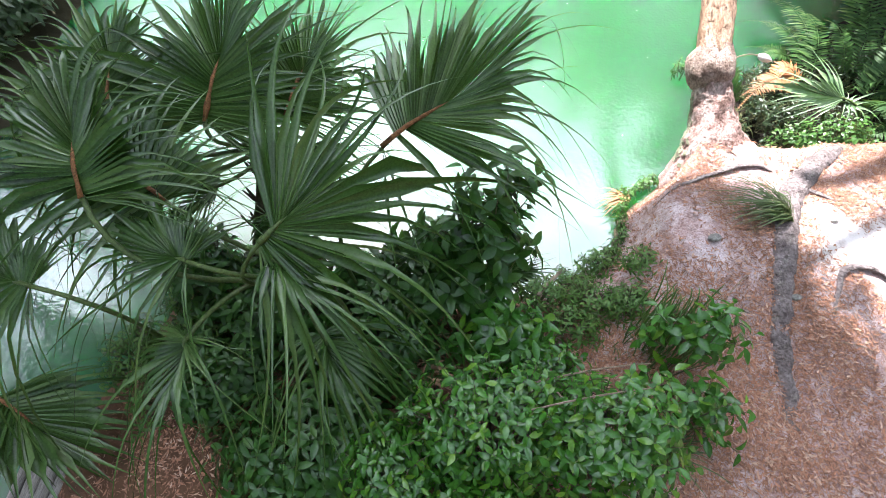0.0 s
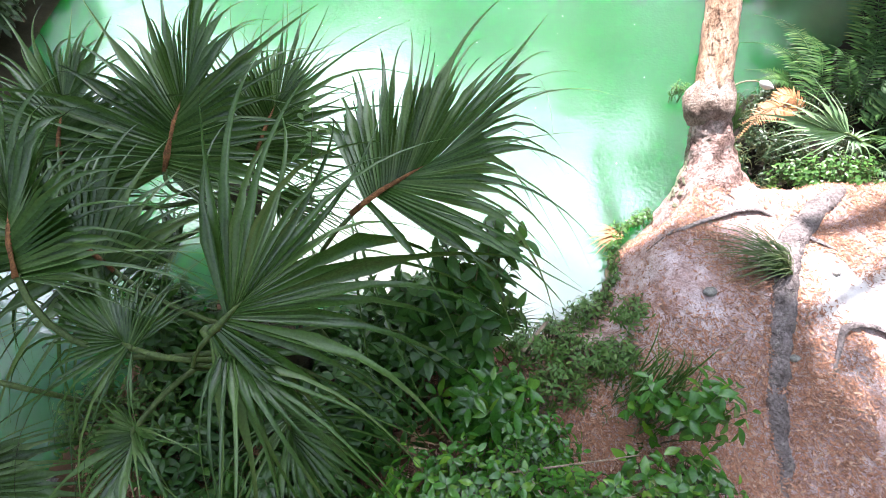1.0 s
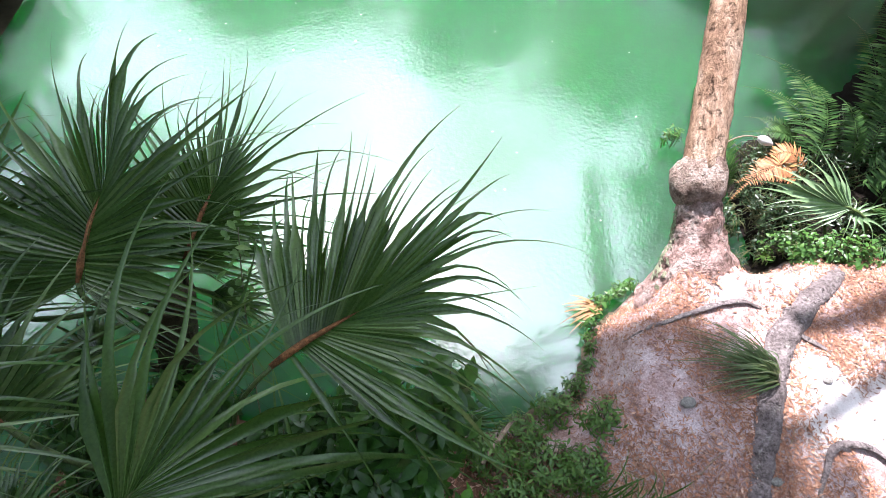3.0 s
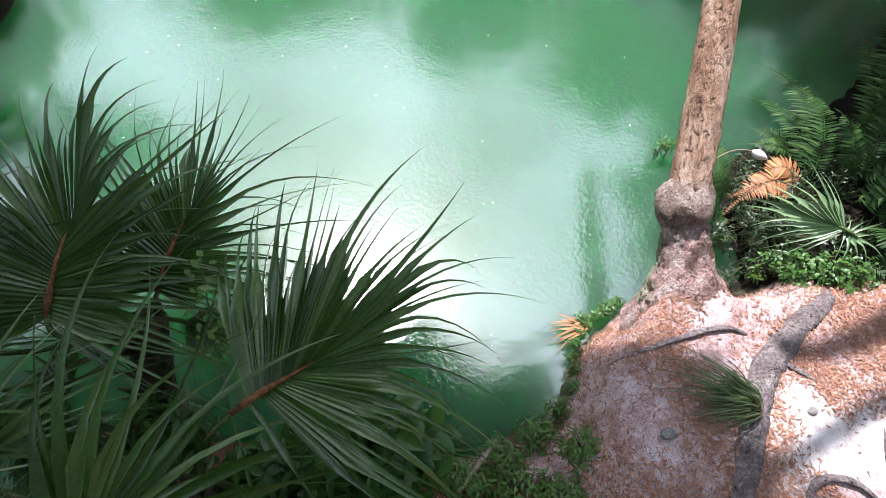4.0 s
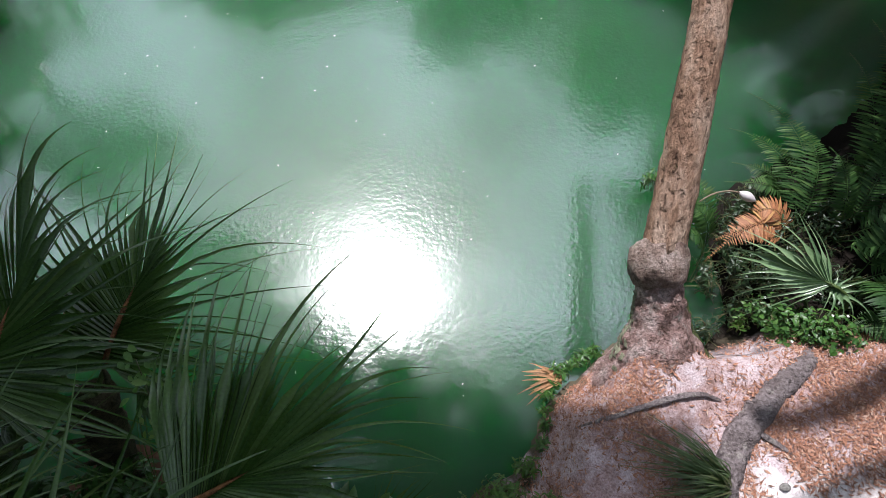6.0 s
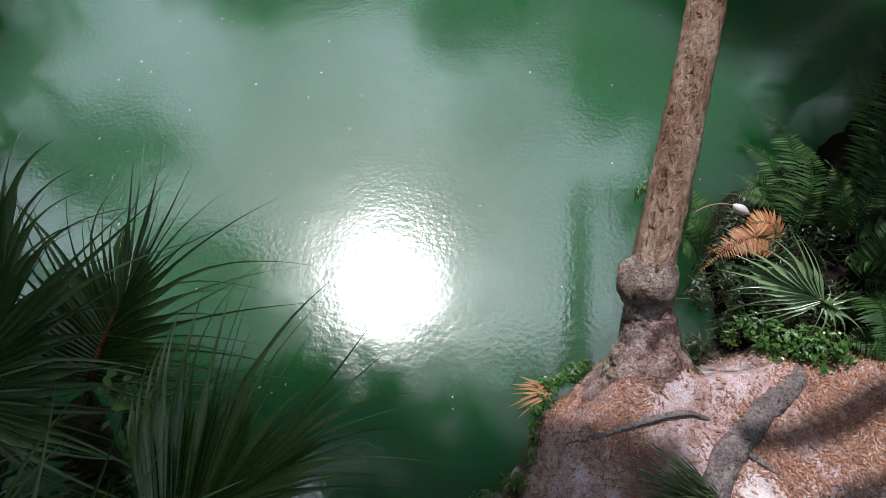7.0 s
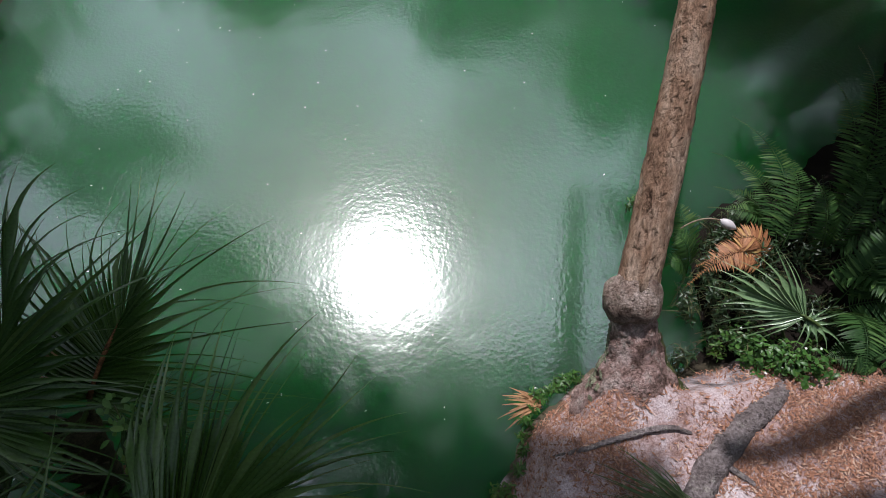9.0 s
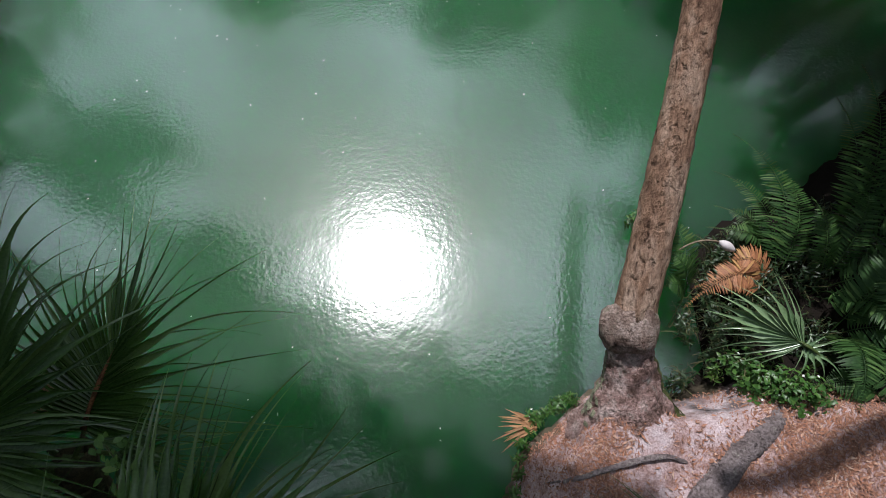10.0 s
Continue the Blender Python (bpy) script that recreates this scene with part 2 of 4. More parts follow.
M_PETIOLE = rough_material("leaf_stalk", [(0.3, (0.06, 0.10, 0.03)), (0.7, (0.12, 0.17, 0.05))], 12, 60, 0.3, 0.004, 0.45)
M_STEM = rough_material("green_stem", [(0.3, (0.10, 0.12, 0.05)), (0.7, (0.20, 0.19, 0.09))], 12, 60, 0.3, 0.004, 0.6)
M_WOOD = rough_material("dead_wood", [(0.3, (0.24, 0.17, 0.12)), (0.7, (0.46, 0.36, 0.27))], 12, 60, 0.7, 0.006)
M_BOOT = rough_material("palm_boot", [(0.3, (0.045, 0.04, 0.022)), (0.7, (0.12, 0.10, 0.055))], 14, 70, 0.8, 0.015)
M_LICHEN = rough_material("lichen", [(0.3, (0.20, 0.20, 0.13)), (0.7, (0.42, 0.42, 0.30))], 20, 90, 0.8, 0.01)
M_MOSS = rough_material("moss", [(0.3, (0.05, 0.07, 0.02)), (0.7, (0.14, 0.15, 0.05))], 12, 90, 0.8, 0.01)


def simple(name, color, rough):
    m, n, l, b = mat(name)
    l.new(mix(n, l, noise_tex(n, l, 30, 4), tuple(c * 0.75 for c in color), color), b.inputs["Base Color"])
    b.inputs["Roughness"].default_value = rough
    return m


M_POD = simple("pale_pod", (0.72, 0.66, 0.68), 0.5)
M_STONE = rough_material("grey_stone", [(0.3, (0.2, 0.19, 0.18)), (0.7, (0.4, 0.38, 0.36))], 10, 60, 0.6, 0.01)
M_PETAL = simple("white_petal", (0.8, 0.8, 0.76), 0.6)
M_PLANK = rough_material("grey_planks", [(0.3, (0.20, 0.18, 0.17)), (0.7, (0.38, 0.35, 0.33))], 6, 60, 0.6, 0.006, stretch=(3, 0.4, 1))


# ---- builders ----
def mesh_object(name, verts, faces, material, parent=None, smooth=True):
    me = bpy.data.meshes.new(name)
    me.from_pydata([tuple(v) for v in verts], [], [tuple(f) for f in faces])
    me.update()
    if smooth:
        me.polygons.foreach_set("use_smooth", [True] * len(me.polygons))
    me.materials.append(material)
    ob = new(name, me)
    ob.parent = parent
    return ob


def part(name, geo, material, parent, label=""):
    ob = mesh_object(name, geo[0], geo[1], material, parent)
    if label:
        ob["label"] = label
    return ob


def thing(name, at, label, category, group="", kind=""):
    ob = new(name)
    ob.empty_display_size = 0.1
    ob.location = at
    bpy.context.view_layer.update()
    return tagged(ob, label, category, group, kind)


class Geo(list):
    """A list of corners and a list of faces that grow together."""

    def __init__(self):
        self.extend(([], []))

    def add(self, verts, faces):
        k = len(self[0])
        self[0].extend(tuple(v) for v in verts)
        self[1].extend(tuple(i + k for i in f) for f in faces)


def tube(geo, pts, radii, sides=8, wobble=0.0, rng=None, cap=True, flat=1.0):
    """A round, tapering, uneven limb along points."""
    pts = [Vector(p) for p in pts]
    verts, faces = [], []
    ref = Vector((0.13, 0.27, 0.95)).normalized()
    for i, p in enumerate(pts):
        d = (pts[min(i + 1, len(pts) - 1)] - pts[max(i - 1, 0)]).normalized()
        if abs(d.dot(ref)) > 0.93:
            r1 = d.cross(Vector((1, 0.1, 0))).normalized()
        else:
            r1 = d.cross(ref).normalized()
        r2 = r1.cross(d)
        for k in range(sides):
            a = 2 * math.pi * k / sides
            rr = radii[i] * (1 + (rng.uniform(-wobble, wobble) if rng else 0))
            verts.append(p + r1 * (math.cos(a) * rr) + r2 * (math.sin(a) * rr * flat))
    for i in range(len(pts) - 1):
        for k in range(sides):
            a, b = i * sides + k, i * sides + (k + 1) % sides
            faces.append((a, b, b + sides, a + sides))
    if cap:
        faces.append(tuple(range(sides))[::-1])
        faces.append(tuple(len(verts) - sides + k for k in range(sides)))
    geo.add(verts, faces)


def bezier(a, b, c, n):
    a, b, c = Vector(a), Vector(b), Vector(c)
    return [a * (1 - u) ** 2 + b * (2 * u * (1 - u)) + c * u ** 2 for u in (i / (n - 1) for i in range(n))]


def basis(axis, normal):
    a = Vector(axis).normalized()
    n = Vector(normal)
    n = (n - a * n.dot(a)).normalized()
    return a, n, n.cross(a)


def fan_segments(hub, axis, normal, radius, rng, segs=56, spread=140, split=0.5, droop=0.25, cup=0.12, ragged=0.06, costa_len=0.36, arch=0.10, gap=0.0, lower=1.0, fold_low=0.0, finer=0.45, wild=1.0, upper_end=180, upper_long=1.0, lower_end=180):
    """A costa-palmate leaf: pleated segments, joined near the rib, free, narrow and drooping at the tips. Gives each segment and the rib."""
    a, n, s = basis(axis, normal)
    hub = Vector(hub)
    out = []
    stations = (0.0, 0.07, 0.16, 0.28, 0.42, 0.54, 0.64, 0.73, 0.81, 0.88, 0.94, 0.98, 1.0)
    step = 2 * radians(spread) / segs
    lower_sign = 1 if s.y < 0 else -1
    for i in range(segs):
        th = -radians(spread) + (i + 0.5) * step
        side = abs(th) / radians(spread)
        low = th * lower_sign > 0
        if (low and side > 0.3 and rng.random() > lower) or (not low and th * -lower_sign > radians(upper_end)) or (low and th * lower_sign > radians(lower_end) and rng.random() > 0.2):
            continue
        u = max(0.0, 1 - side * 1.15) * costa_len
        start = hub + a * (radius * u) - n * (arch * radius * (u / costa_len) ** 2)
        bend = rng.uniform(-0.13, 0.13) * step
        d = a * math.cos(th + bend) + s * math.sin(th + bend)
        length = radius * (1.0 - 0.22 * side ** 2) * rng.uniform(1 - 2.2 * ragged, 1 + ragged) * (1.0 if low else upper_long) - radius * u * 0.75
        cut = min(0.8, split * rng.uniform(0.82, 1.12) * (1 + finer * (1 - 1.6 * side)))
        fall = droop * (1 + 1.2 * fold_low * low) * rng.uniform(0.4, 1.6) * (2.6 if rng.random() < 0.08 else 1)
        curl = rng.uniform(-0.14, 0.14) * wild
        twist = rng.uniform(-0.5, 0.5) * wild
        side_dir = n.cross(d)
        full = 2 * math.tan(step / 2) * (1 - gap)
        apart = radius * costa_len * 1.15 / (segs / 2) * abs(math.sin(th)) if u > 0 else 0.0
        verts = []
        for q in stations:
            r = q * length
            lift = (cup - (cup + 0.45) * fold_low * low) * math.sin(abs(th)) * r * (1.0 - 0.3 * q)
            p = start + d * r + n * lift
            free = max(0.0, q - cut * 0.8)
            p = p + Vector((0, 0, -1)) * (fall * length * free ** 2 * 2.4) + side_dir * (curl * length * free ** 2 * 2)
            w = full * r * 1.22 + apart * 2.1 + 0.004 if q < cut else (full * cut * length + apart) * (0.62 * max(0.0, 1 - (q - cut) / (1 - cut)) ** 1.1)
            w = max(w, 0.0015)
            fold = w * (0.55 if q < cut else 0.40)
            tw = n * (twist * w * q)
            verts += [p - side_dir * (w / 2) - tw, p - n * fold, p + side_dir * (w / 2) + tw]
        faces = []
        for k in range(len(stations) - 1):
            b = 3 * k
            faces += [(b, b + 1, b + 4, b + 3), (b + 1, b + 2, b + 5, b + 4)]
        out.append((verts, faces))
    rib = Geo()
    pts = [hub + a * (radius * costa_len * v) - n * (arch * radius * v * v - 0.006) for v in (0, 0.2, 0.4, 0.6, 0.8, 1.0, 1.15)]
    tube(rib, pts, [v * min(0.8, radius / 2.0) for v in (0.021, 0.023, 0.020, 0.018, 0.013, 0.008, 0.003)], 7, 0.5, rng)
    return out, rib


def palm_frond(parent, crown, hub, axis, normal, radius, seed, material=None, sag=0.0, stalk_r=0.017, **kw):
    """One leaf of a palm: a stalk that carries the rib and the leaf segments."""
    rng = random.Random(seed)
    o = parent.location
    hub, crown = Vector(hub) - o, Vector(crown) - o
    segments, rib = fan_segments(hub, axis, normal, radius, rng, **kw)
    stalk = Geo()
    a = Vector(axis).normalized()
    mid = hub - a * ((hub - crown).length * 0.5) + Vector((0, 0, -sag))
    tube(stalk, bezier(crown, mid, hub + a * 0.02, 10), [stalk_r * (1.5 - 0.06 * i) for i in range(10)], 6, 0.05, rng, flat=0.7)
    frond = part("frond", stalk, M_PETIOLE, parent, "pleated fan leaf on a green stalk")
    part("rib", rib, M_PETIOLE if kw.get("costa_len", 0.36) < 0.2 else M_COSTA, frond, "green leaf rib" if kw.get("costa_len", 0.36) < 0.2 else "orange-brown leaf rib")
    for geo in segments:
        part("leaf_segment", geo, material or M_FAN, frond)
    return frond


LEAF_T = ((0.0, 0.0), (0.18, 0.62), (0.42, 1.0), (0.68, 0.78), (0.88, 0.34), (1.0, 0.0))


def leaf(geo, base, d, up, length, width, fold=0.25, bend=0.25):
    """One pointed leaf, folded along its midrib and bent down to its tip."""
    d = d.normalized()
    s = d.cross(up)
    if s.length < 1e-3:
        s = d.cross(Vector((1, 0, 0.3)))
    s = s.normalized()
    n = s.cross(d)
    verts = []
    for t, w in LEAF_T:
        p = base + d * (t * length) - n * (bend * length * t * t)
        e = s * (w * width / 2)
        lift = n * (w * width / 2 * fold)
        if w == 0:
            verts.append(p)
        else:
            verts += [p - e + lift, p, p + e + lift]
    faces = [(0, 2, 1), (0, 3, 2)]
    for k in range(3):
        b = 1 + 3 * k
        faces += [(b, b + 1, b + 4, b + 3), (b + 1, b + 2, b + 5, b + 4)]
    faces += [(10, 11, 13), (11, 12, 13)]
    geo.add(verts, faces)


def shrub(name, at, label, category, tops, seed, leaf_len=0.1, leaf_wid=0.045, sprays=120, per=5, material=None, stem=None, droop=0.3, group="", reach=0.12, twig=0.004):
    """Stems that rise from the foot to many tips, each tip with a whorl of leaves. tops: ellipsoids (centre, radii)."""
    rng = random.Random(seed)
    ob = thing(name, at, label, category, group)
    o = Vector(at)
    leaves, stems = Geo(), Geo()
    for c, r in tops:
        c, r = Vector(c), Vector(r)
        for k in range(int(sprays * r.x * r.y / 0.09)):
            a, h = rng.uniform(0, 6.283), rng.uniform(-0.25, 1) ** 1
            q = math.sqrt(max(0, 1 - h * h)) * rng.uniform(0.75, 1.05)
            dirv = Vector((math.cos(a) * q, math.sin(a) * q, h))
            tip = c + Vector((dirv.x * r.x, dirv.y * r.y, dirv.z * r.z)) * rng.uniform(0.6, 1.05)
            out = (dirv + Vector((rng.uniform(-0.4, 0.4), rng.uniform(-0.4, 0.4), 0.5))).normalized()
            if k % 6 == 0:
                foot = Vector((c.x + (tip.x - c.x) * 0.25, c.y + (tip.y - c.y) * 0.25, at[2]))
                mid = (foot + tip) / 2 + Vector((rng.uniform(-0.05, 0.05), rng.uniform(-0.05, 0.05), 0.1))
                tube(stems, [p - o for p in bezier(foot, mid, tip, 5)], [twig * 1.6, twig * 1.4, twig * 1.2, twig, twig * 0.7], 5)
            else:
                tube(stems, [tip - out * reach * 1.6 - o, tip - out * reach * 0.7 - o, tip - o], [twig, twig * 0.8, twig * 0.5], 4, cap=False)
            turn = rng.uniform(0, 6.283)
            e1 = out.cross(Vector((0.2, 0.9, 0.1))).normalized()
            e2 = out.cross(e1)
            for j in range(per):
                al = turn + j * 2.4 + rng.uniform(-0.3, 0.3)
                d = (e1 * math.cos(al) + e2 * math.sin(al)) + out * rng.uniform(0.1, 0.7) - Vector((0, 0, droop * rng.uniform(0, 1)))
                base = tip - out * (reach * j / per) - o
                L = leaf_len * rng.uniform(0.65, 1.2)
                leaf(leaves, base, d, out, L, leaf_wid * L / leaf_len, rng.uniform(0.1, 0.4), rng.uniform(0.1, 0.5))
    tagged(part("foliage", leaves, material or M_SHRUB, ob), kind="stuff")
    tagged(part("twig", stems, stem or M_STEM, ob), kind="stuff")
    return ob


def fern_frond(parent, base, mid, tip, width, seed, pairs=44, material=None):
    """An arching fern leaf: a stalk with rows of narrow leaflets on both sides."""
    rng = random.Random(seed)
    o = parent.location
    pts = [p - o for p in bezier(base, mid, tip, 28)]
    geo = Geo()
    tube(geo, pts[::3] + [pts[-1]], [0.006 - 0.0045 * i / 10 for i in range(len(pts[::3]) + 1)], 5)
    for i in range(pairs):
        u = 0.16 + 0.83 * i / pairs
        x = u * 27
        k = min(26, int(x))
        p = pts[k].lerp(pts[k + 1], x - k)
        d = (pts[k + 1] - pts[k]).normalized()
        s = d.cross(Vector((0, 0, 1)))
        s = s.normalized() if s.length > 0.05 else Vector((1, 0, 0))
        up = s.cross(d)
        L = width * (math.sin(min(1, (u + 0.12) * 1.05) * math.pi) ** 0.6 * 0.9 + 0.1) * rng.uniform(0.85, 1.1)
        for sg in (-1, 1):
            leaf(geo, p, s * sg + d * rng.uniform(0.25, 0.45) + up * rng.uniform(0.0, 0.25), up, L, max(0.009, L * 0.125), 0.15, rng.uniform(0.15, 0.4))
    return part("frond", geo, material or M_FERN, parent)


def fern(at, label, fronds, seed, material=None, group="ferns on the bank"):
    ob = thing("fern", at, label, "fern", group)
    for i, (mid, tip, w) in enumerate(fronds):
        fern_frond(ob, at, mid, tip, w, seed + i, material=material)
    return ob


def blade_tuft(name, at, label, category, n, length, seed, lean=(0, 0, 0), width=0.012, material=None, spread=0.8, root=0.05, group=""):
    """A tuft of long arching narrow blades."""
    rng = random.Random(seed)
    ob = thing(name, at, label, category, group)
    geo = Geo()
    for i in range(n):
        a = rng.uniform(0, 6.283)
        out = Vector((math.cos(a), math.sin(a), 0)) * rng.uniform(0.3, 1) * spread + Vector(lean)
        p0 = Vector((rng.uniform(-root, root), rng.uniform(-root, root), 0))
        L = length * rng.uniform(0.6, 1.1)
        p2 = p0 + out * L + Vector((0, 0, L * rng.uniform(0.02, 0.35)))
        p1 = p0 + out * (L * 0.45) + Vector((0, 0, L * rng.uniform(0.35, 0.6)))
        pts = bezier(p0, p1, p2, 7)
        verts, faces = [], []
        for k, p in enumerate(pts):
            d = (pts[min(k + 1, 6)] - pts[max(k - 1, 0)]).normalized()
            s = d.cross(Vector((0, 0, 1)))
            s = s.normalized() if s.length > 0.01 else Vector((1, 0, 0))
            w = width * (1 - (k / 6) ** 2) + 0.001
            verts += [p - s * w / 2, p - s.cross(d) * (w * 0.15), p + s * w / 2]
            if k:
                b = 3 * k - 3
                faces += [(b, b + 1, b + 4, b + 3), (b + 1, b + 2, b + 5, b + 4)]
        geo.add(verts, faces)
    tagged(part("foliage", geo, material or M_GRASS, ob), kind="stuff")
    return ob


# ---- the land and the river ----
BANK = [(-3.2, -40), (-3.1, 0.4), (-2.9, 1.4), (-2.45, 2.45), (-1.95, 3.0), (-1.6, 2.95), (-1.2, 2.6), (-0.4, 2.45), (0.5, 2.42), (0.95, 2.55), (1.42, 2.8),
        (1.59, 2.84), (1.67, 3.02), (1.75, 3.21), (1.87, 3.43), (2.09, 3.62), (2.39, 3.86), (2.66, 4.12), (2.62, 4.2), (2.85, 4.3), (3.1, 4.05), (3.45, 4.08), (3.75, 4.45), (3.75, 5.1), (3.85, 5.7), (4.2, 6.0), (4.7, 6.3), (5.3, 6.6),
        (6.4, 7.6), (9, 12), (30, 44), (80, 60), (80, -40)]
LEFT_BANK = [(-70, -40), (-9, -10), (-6.4, 2), (-5.35, 5.0), (-5.45, 6.3), (-5.75, 7.4), (-5.8, 8.6), (-6.2, 10.5), (-8, 14), (-24, 44), (-70, 60)]
FAR_BANK = [(-60, 26), (-10, 19), (4, 18.5), (20, 21), (60, 30), (60, 80), (-60, 80)]


def inside_distance(x, y, poly):
    """Metres to the polygon's edge, positive inside."""
    p = np.array(poly, float)
    q = np.roll(p, -1, 0)
    X, Y = x[..., None], y[..., None]
    e = q - p
    t = np.clip(((X - p[:, 0]) * e[:, 0] + (Y - p[:, 1]) * e[:, 1]) / (e ** 2).sum(1), 0, 1)
    d = np.sqrt((X - p[:, 0] - t * e[:, 0]) ** 2 + (Y - p[:, 1] - t * e[:, 1]) ** 2).min(-1)
    cross = ((p[:, 1] > Y) != (q[:, 1] > Y)) & (X < (q[:, 0] - p[:, 0]) * (Y - p[:, 1]) / (q[:, 1] - p[:, 1] + 1e-12) + p[:, 0])
    return np.where(cross.sum(-1) % 2 == 1, d, -d)


def smooth(v, a, b):
    u = np.clip((v - a) / (b - a), 0, 1)
    return u * u * (3 - 2 * u)


def wavy(x, y):
    return (np.sin(3.1 * x + 1.3 * y) + np.sin(-2.3 * x + 4.1 * y + 1.0) + np.sin(7.3 * x - 5.1 * y + 2.0) * 0.5 + np.sin(11 * x + 9 * y) * 0.3) / 2.8


def ground_height(x, y):
    x, y = np.asarray(x, float), np.asarray(y, float)
    d = inside_distance(x, y, BANK) + 0.05 * wavy(x * 2.5, y * 2.5)
    top = 0.22 + 0.42 * smooth(y, 1.2, 2.7) * smooth(x, 1.3, 2.2) * (1 - smooth(y, 3.7, 4.3)) + 0.15 * smooth(-d, -60, -4)
    top = top - 0.16 * smooth(x, 3.3, 4.2) * smooth(y, 1.0, 2.0) * (1 - smooth(y, 2.2, 3.4))
    top = top + 0.13 * np.exp(-(((x - 2.74) / 0.40) ** 2 + ((y - 3.76) / 0.34) ** 2))
    h = (top + 0.022 * wavy(x * 1.7, y * 1.7)) * smooth(d, -0.02, 0.42 - 0.24 * np.exp(-(((x - 2.45) / 0.5) ** 2 + ((y - 3.8) / 0.5) ** 2)))
    for bank in (LEFT_BANK, FAR_BANK):
        h = np.maximum(h, 0.5 * smooth(inside_distance(x, y, bank), 0, 0.8))
    wet = np.maximum(np.maximum(d, inside_distance(x, y, LEFT_BANK)), inside_distance(x, y, FAR_BANK))
    return np.where(wet > 0.0, h, -0.9 * smooth(-wet, 0, 1.6))


def gz(x, y):
    return float(ground_height(np.array([x]), np.array([y]))[0])


def build_ground():
    near = np.arange(-3.6, 6.01, 0.055)
    xs = np.unique(np.r_[np.linspace(-70, -10, 16), np.linspace(-10, -3.6, 26), near, np.linspace(6, 12, 25), np.linspace(12, 80, 18)].round(4))
    ys = np.unique(np.r_[np.linspace(-40, -2, 14), np.linspace(-2, 0.2, 12), np.arange(0.2, 6.6, 0.055), np.linspace(6.6, 12, 28), np.linspace(12, 24, 20), np.linspace(24, 80, 14)].round(4))
    X, Y = np.meshgrid(xs, ys)
    Z = ground_height(X, Y)
    n = len(xs)
    verts = np.stack([X, Y, Z], -1).reshape(-1, 3).tolist()
    faces = [(j * n + i, j * n + i + 1, (j + 1) * n + i + 1, (j + 1) * n + i) for j in range(len(ys) - 1) for i in range(n - 1)]
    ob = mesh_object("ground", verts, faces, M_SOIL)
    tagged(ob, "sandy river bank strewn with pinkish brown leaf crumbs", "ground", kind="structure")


build_ground()
water = mesh_object("water", [(-80, -40, 0), (80, -40, 0), (80, 80, 0), (-80, 80, 0)], [(0, 1, 2, 3)], M_WATER)
tagged(water, "milky green river water with ripples and sun glint", "water", kind="structure")


# ---- leaf litter, past counting ----
def build_litter():
    rng = np.random.default_rng(5)
    N = 380000
    x, y = rng.uniform(1.0, 5.2, N), rng.uniform(0.3, 4.3, N)
    left = rng.random(N) < 0.15
    x, y = np.where(left, rng.uniform(-2.8, 1.2, N), x), np.where(left, rng.uniform(0.3, 2.5, N), y)
    z = ground_height(x, y)
    patch = 0.5 + 0.5 * np.sin(2.1 * x + 0.7) * np.sin(2.6 * y + 1.1) + 0.35 * np.sin(7 * x + 3 * y)
    wx, wy = x + 0.10 * np.sin(6 * y + 1) + rng.normal(0, 0.05, N), y + 0.11 * np.sin(5.3 * x) + 0.07 * np.sin(12 * x + 2) + rng.normal(0, 0.06, N)
    patch = np.where((wx > 3.15) & (wy > 2.2) & (wy < 2.9), patch * 0.10 - 0.40, patch)
    patch = np.where((wy > 3.0) & (wx < 3.35) & (wx > 2.7), patch * 0.5 - 0.3, patch)
    patch = patch + 0.45 * ((wy < 2.35) & (wx < 3.3)) + 0.2 * ((wy > 3.0) & (wx > 3.3)) - 0.06 * ((wx < 2.85) & (wy > 2.5))
    fade = np.minimum(np.minimum(np.clip((x + 2.8) / 0.6, 0, 1), np.clip((5.2 - x) / 0.8, 0, 1)), np.clip((y - 0.3) / 0.6, 0, 1))
    patch = patch * fade - 0.4 * (1 - fade)
    keep = (z > 0.035) & ~((x > 3.5) & (y > 4.1)) & (rng.random(N) < 0.15 + 0.52 * patch)
    x, y, z = x[keep], y[keep], z[keep]
    n = len(x)
    a, L = rng.uniform(0, 6.283, n), 0.009 + 0.052 * rng.random(n) ** 2.2
    W, tilt = L * rng.uniform(0.14, 0.36, n), rng.uniform(-0.3, 0.3, n)
    d = np.stack([np.cos(a), np.sin(a), tilt], 1) * (L / 2)[:, None]
    s = np.stack([-np.sin(a), np.cos(a), rng.uniform(-0.4, 0.4, n)], 1) * (W / 2)[:, None]
    c = np.stack([x, y, z + rng.uniform(0.002, 0.012, n) + np.abs(tilt) * L / 2], 1)
    curl = np.zeros((n, 3))
    curl[:, 2] = L * rng.uniform(0.05, 0.2, n)
    verts = np.stack([c - d + curl, c - s, c + s, c + d + curl], 1).reshape(-1, 3)
    k = 4 * np.arange(n)[:, None]
    faces = np.concatenate([k + [0, 1, 2], k + [1, 3, 2]], 1).reshape(-1, 3)
    ob = mesh_object("leaf_litter", verts.tolist(), faces.tolist(), M_LITTER, smooth=False)
    tagged(ob, "fallen reddish brown oak leaves scattered over the sand", "leaf litter", kind="stuff")


build_litter()


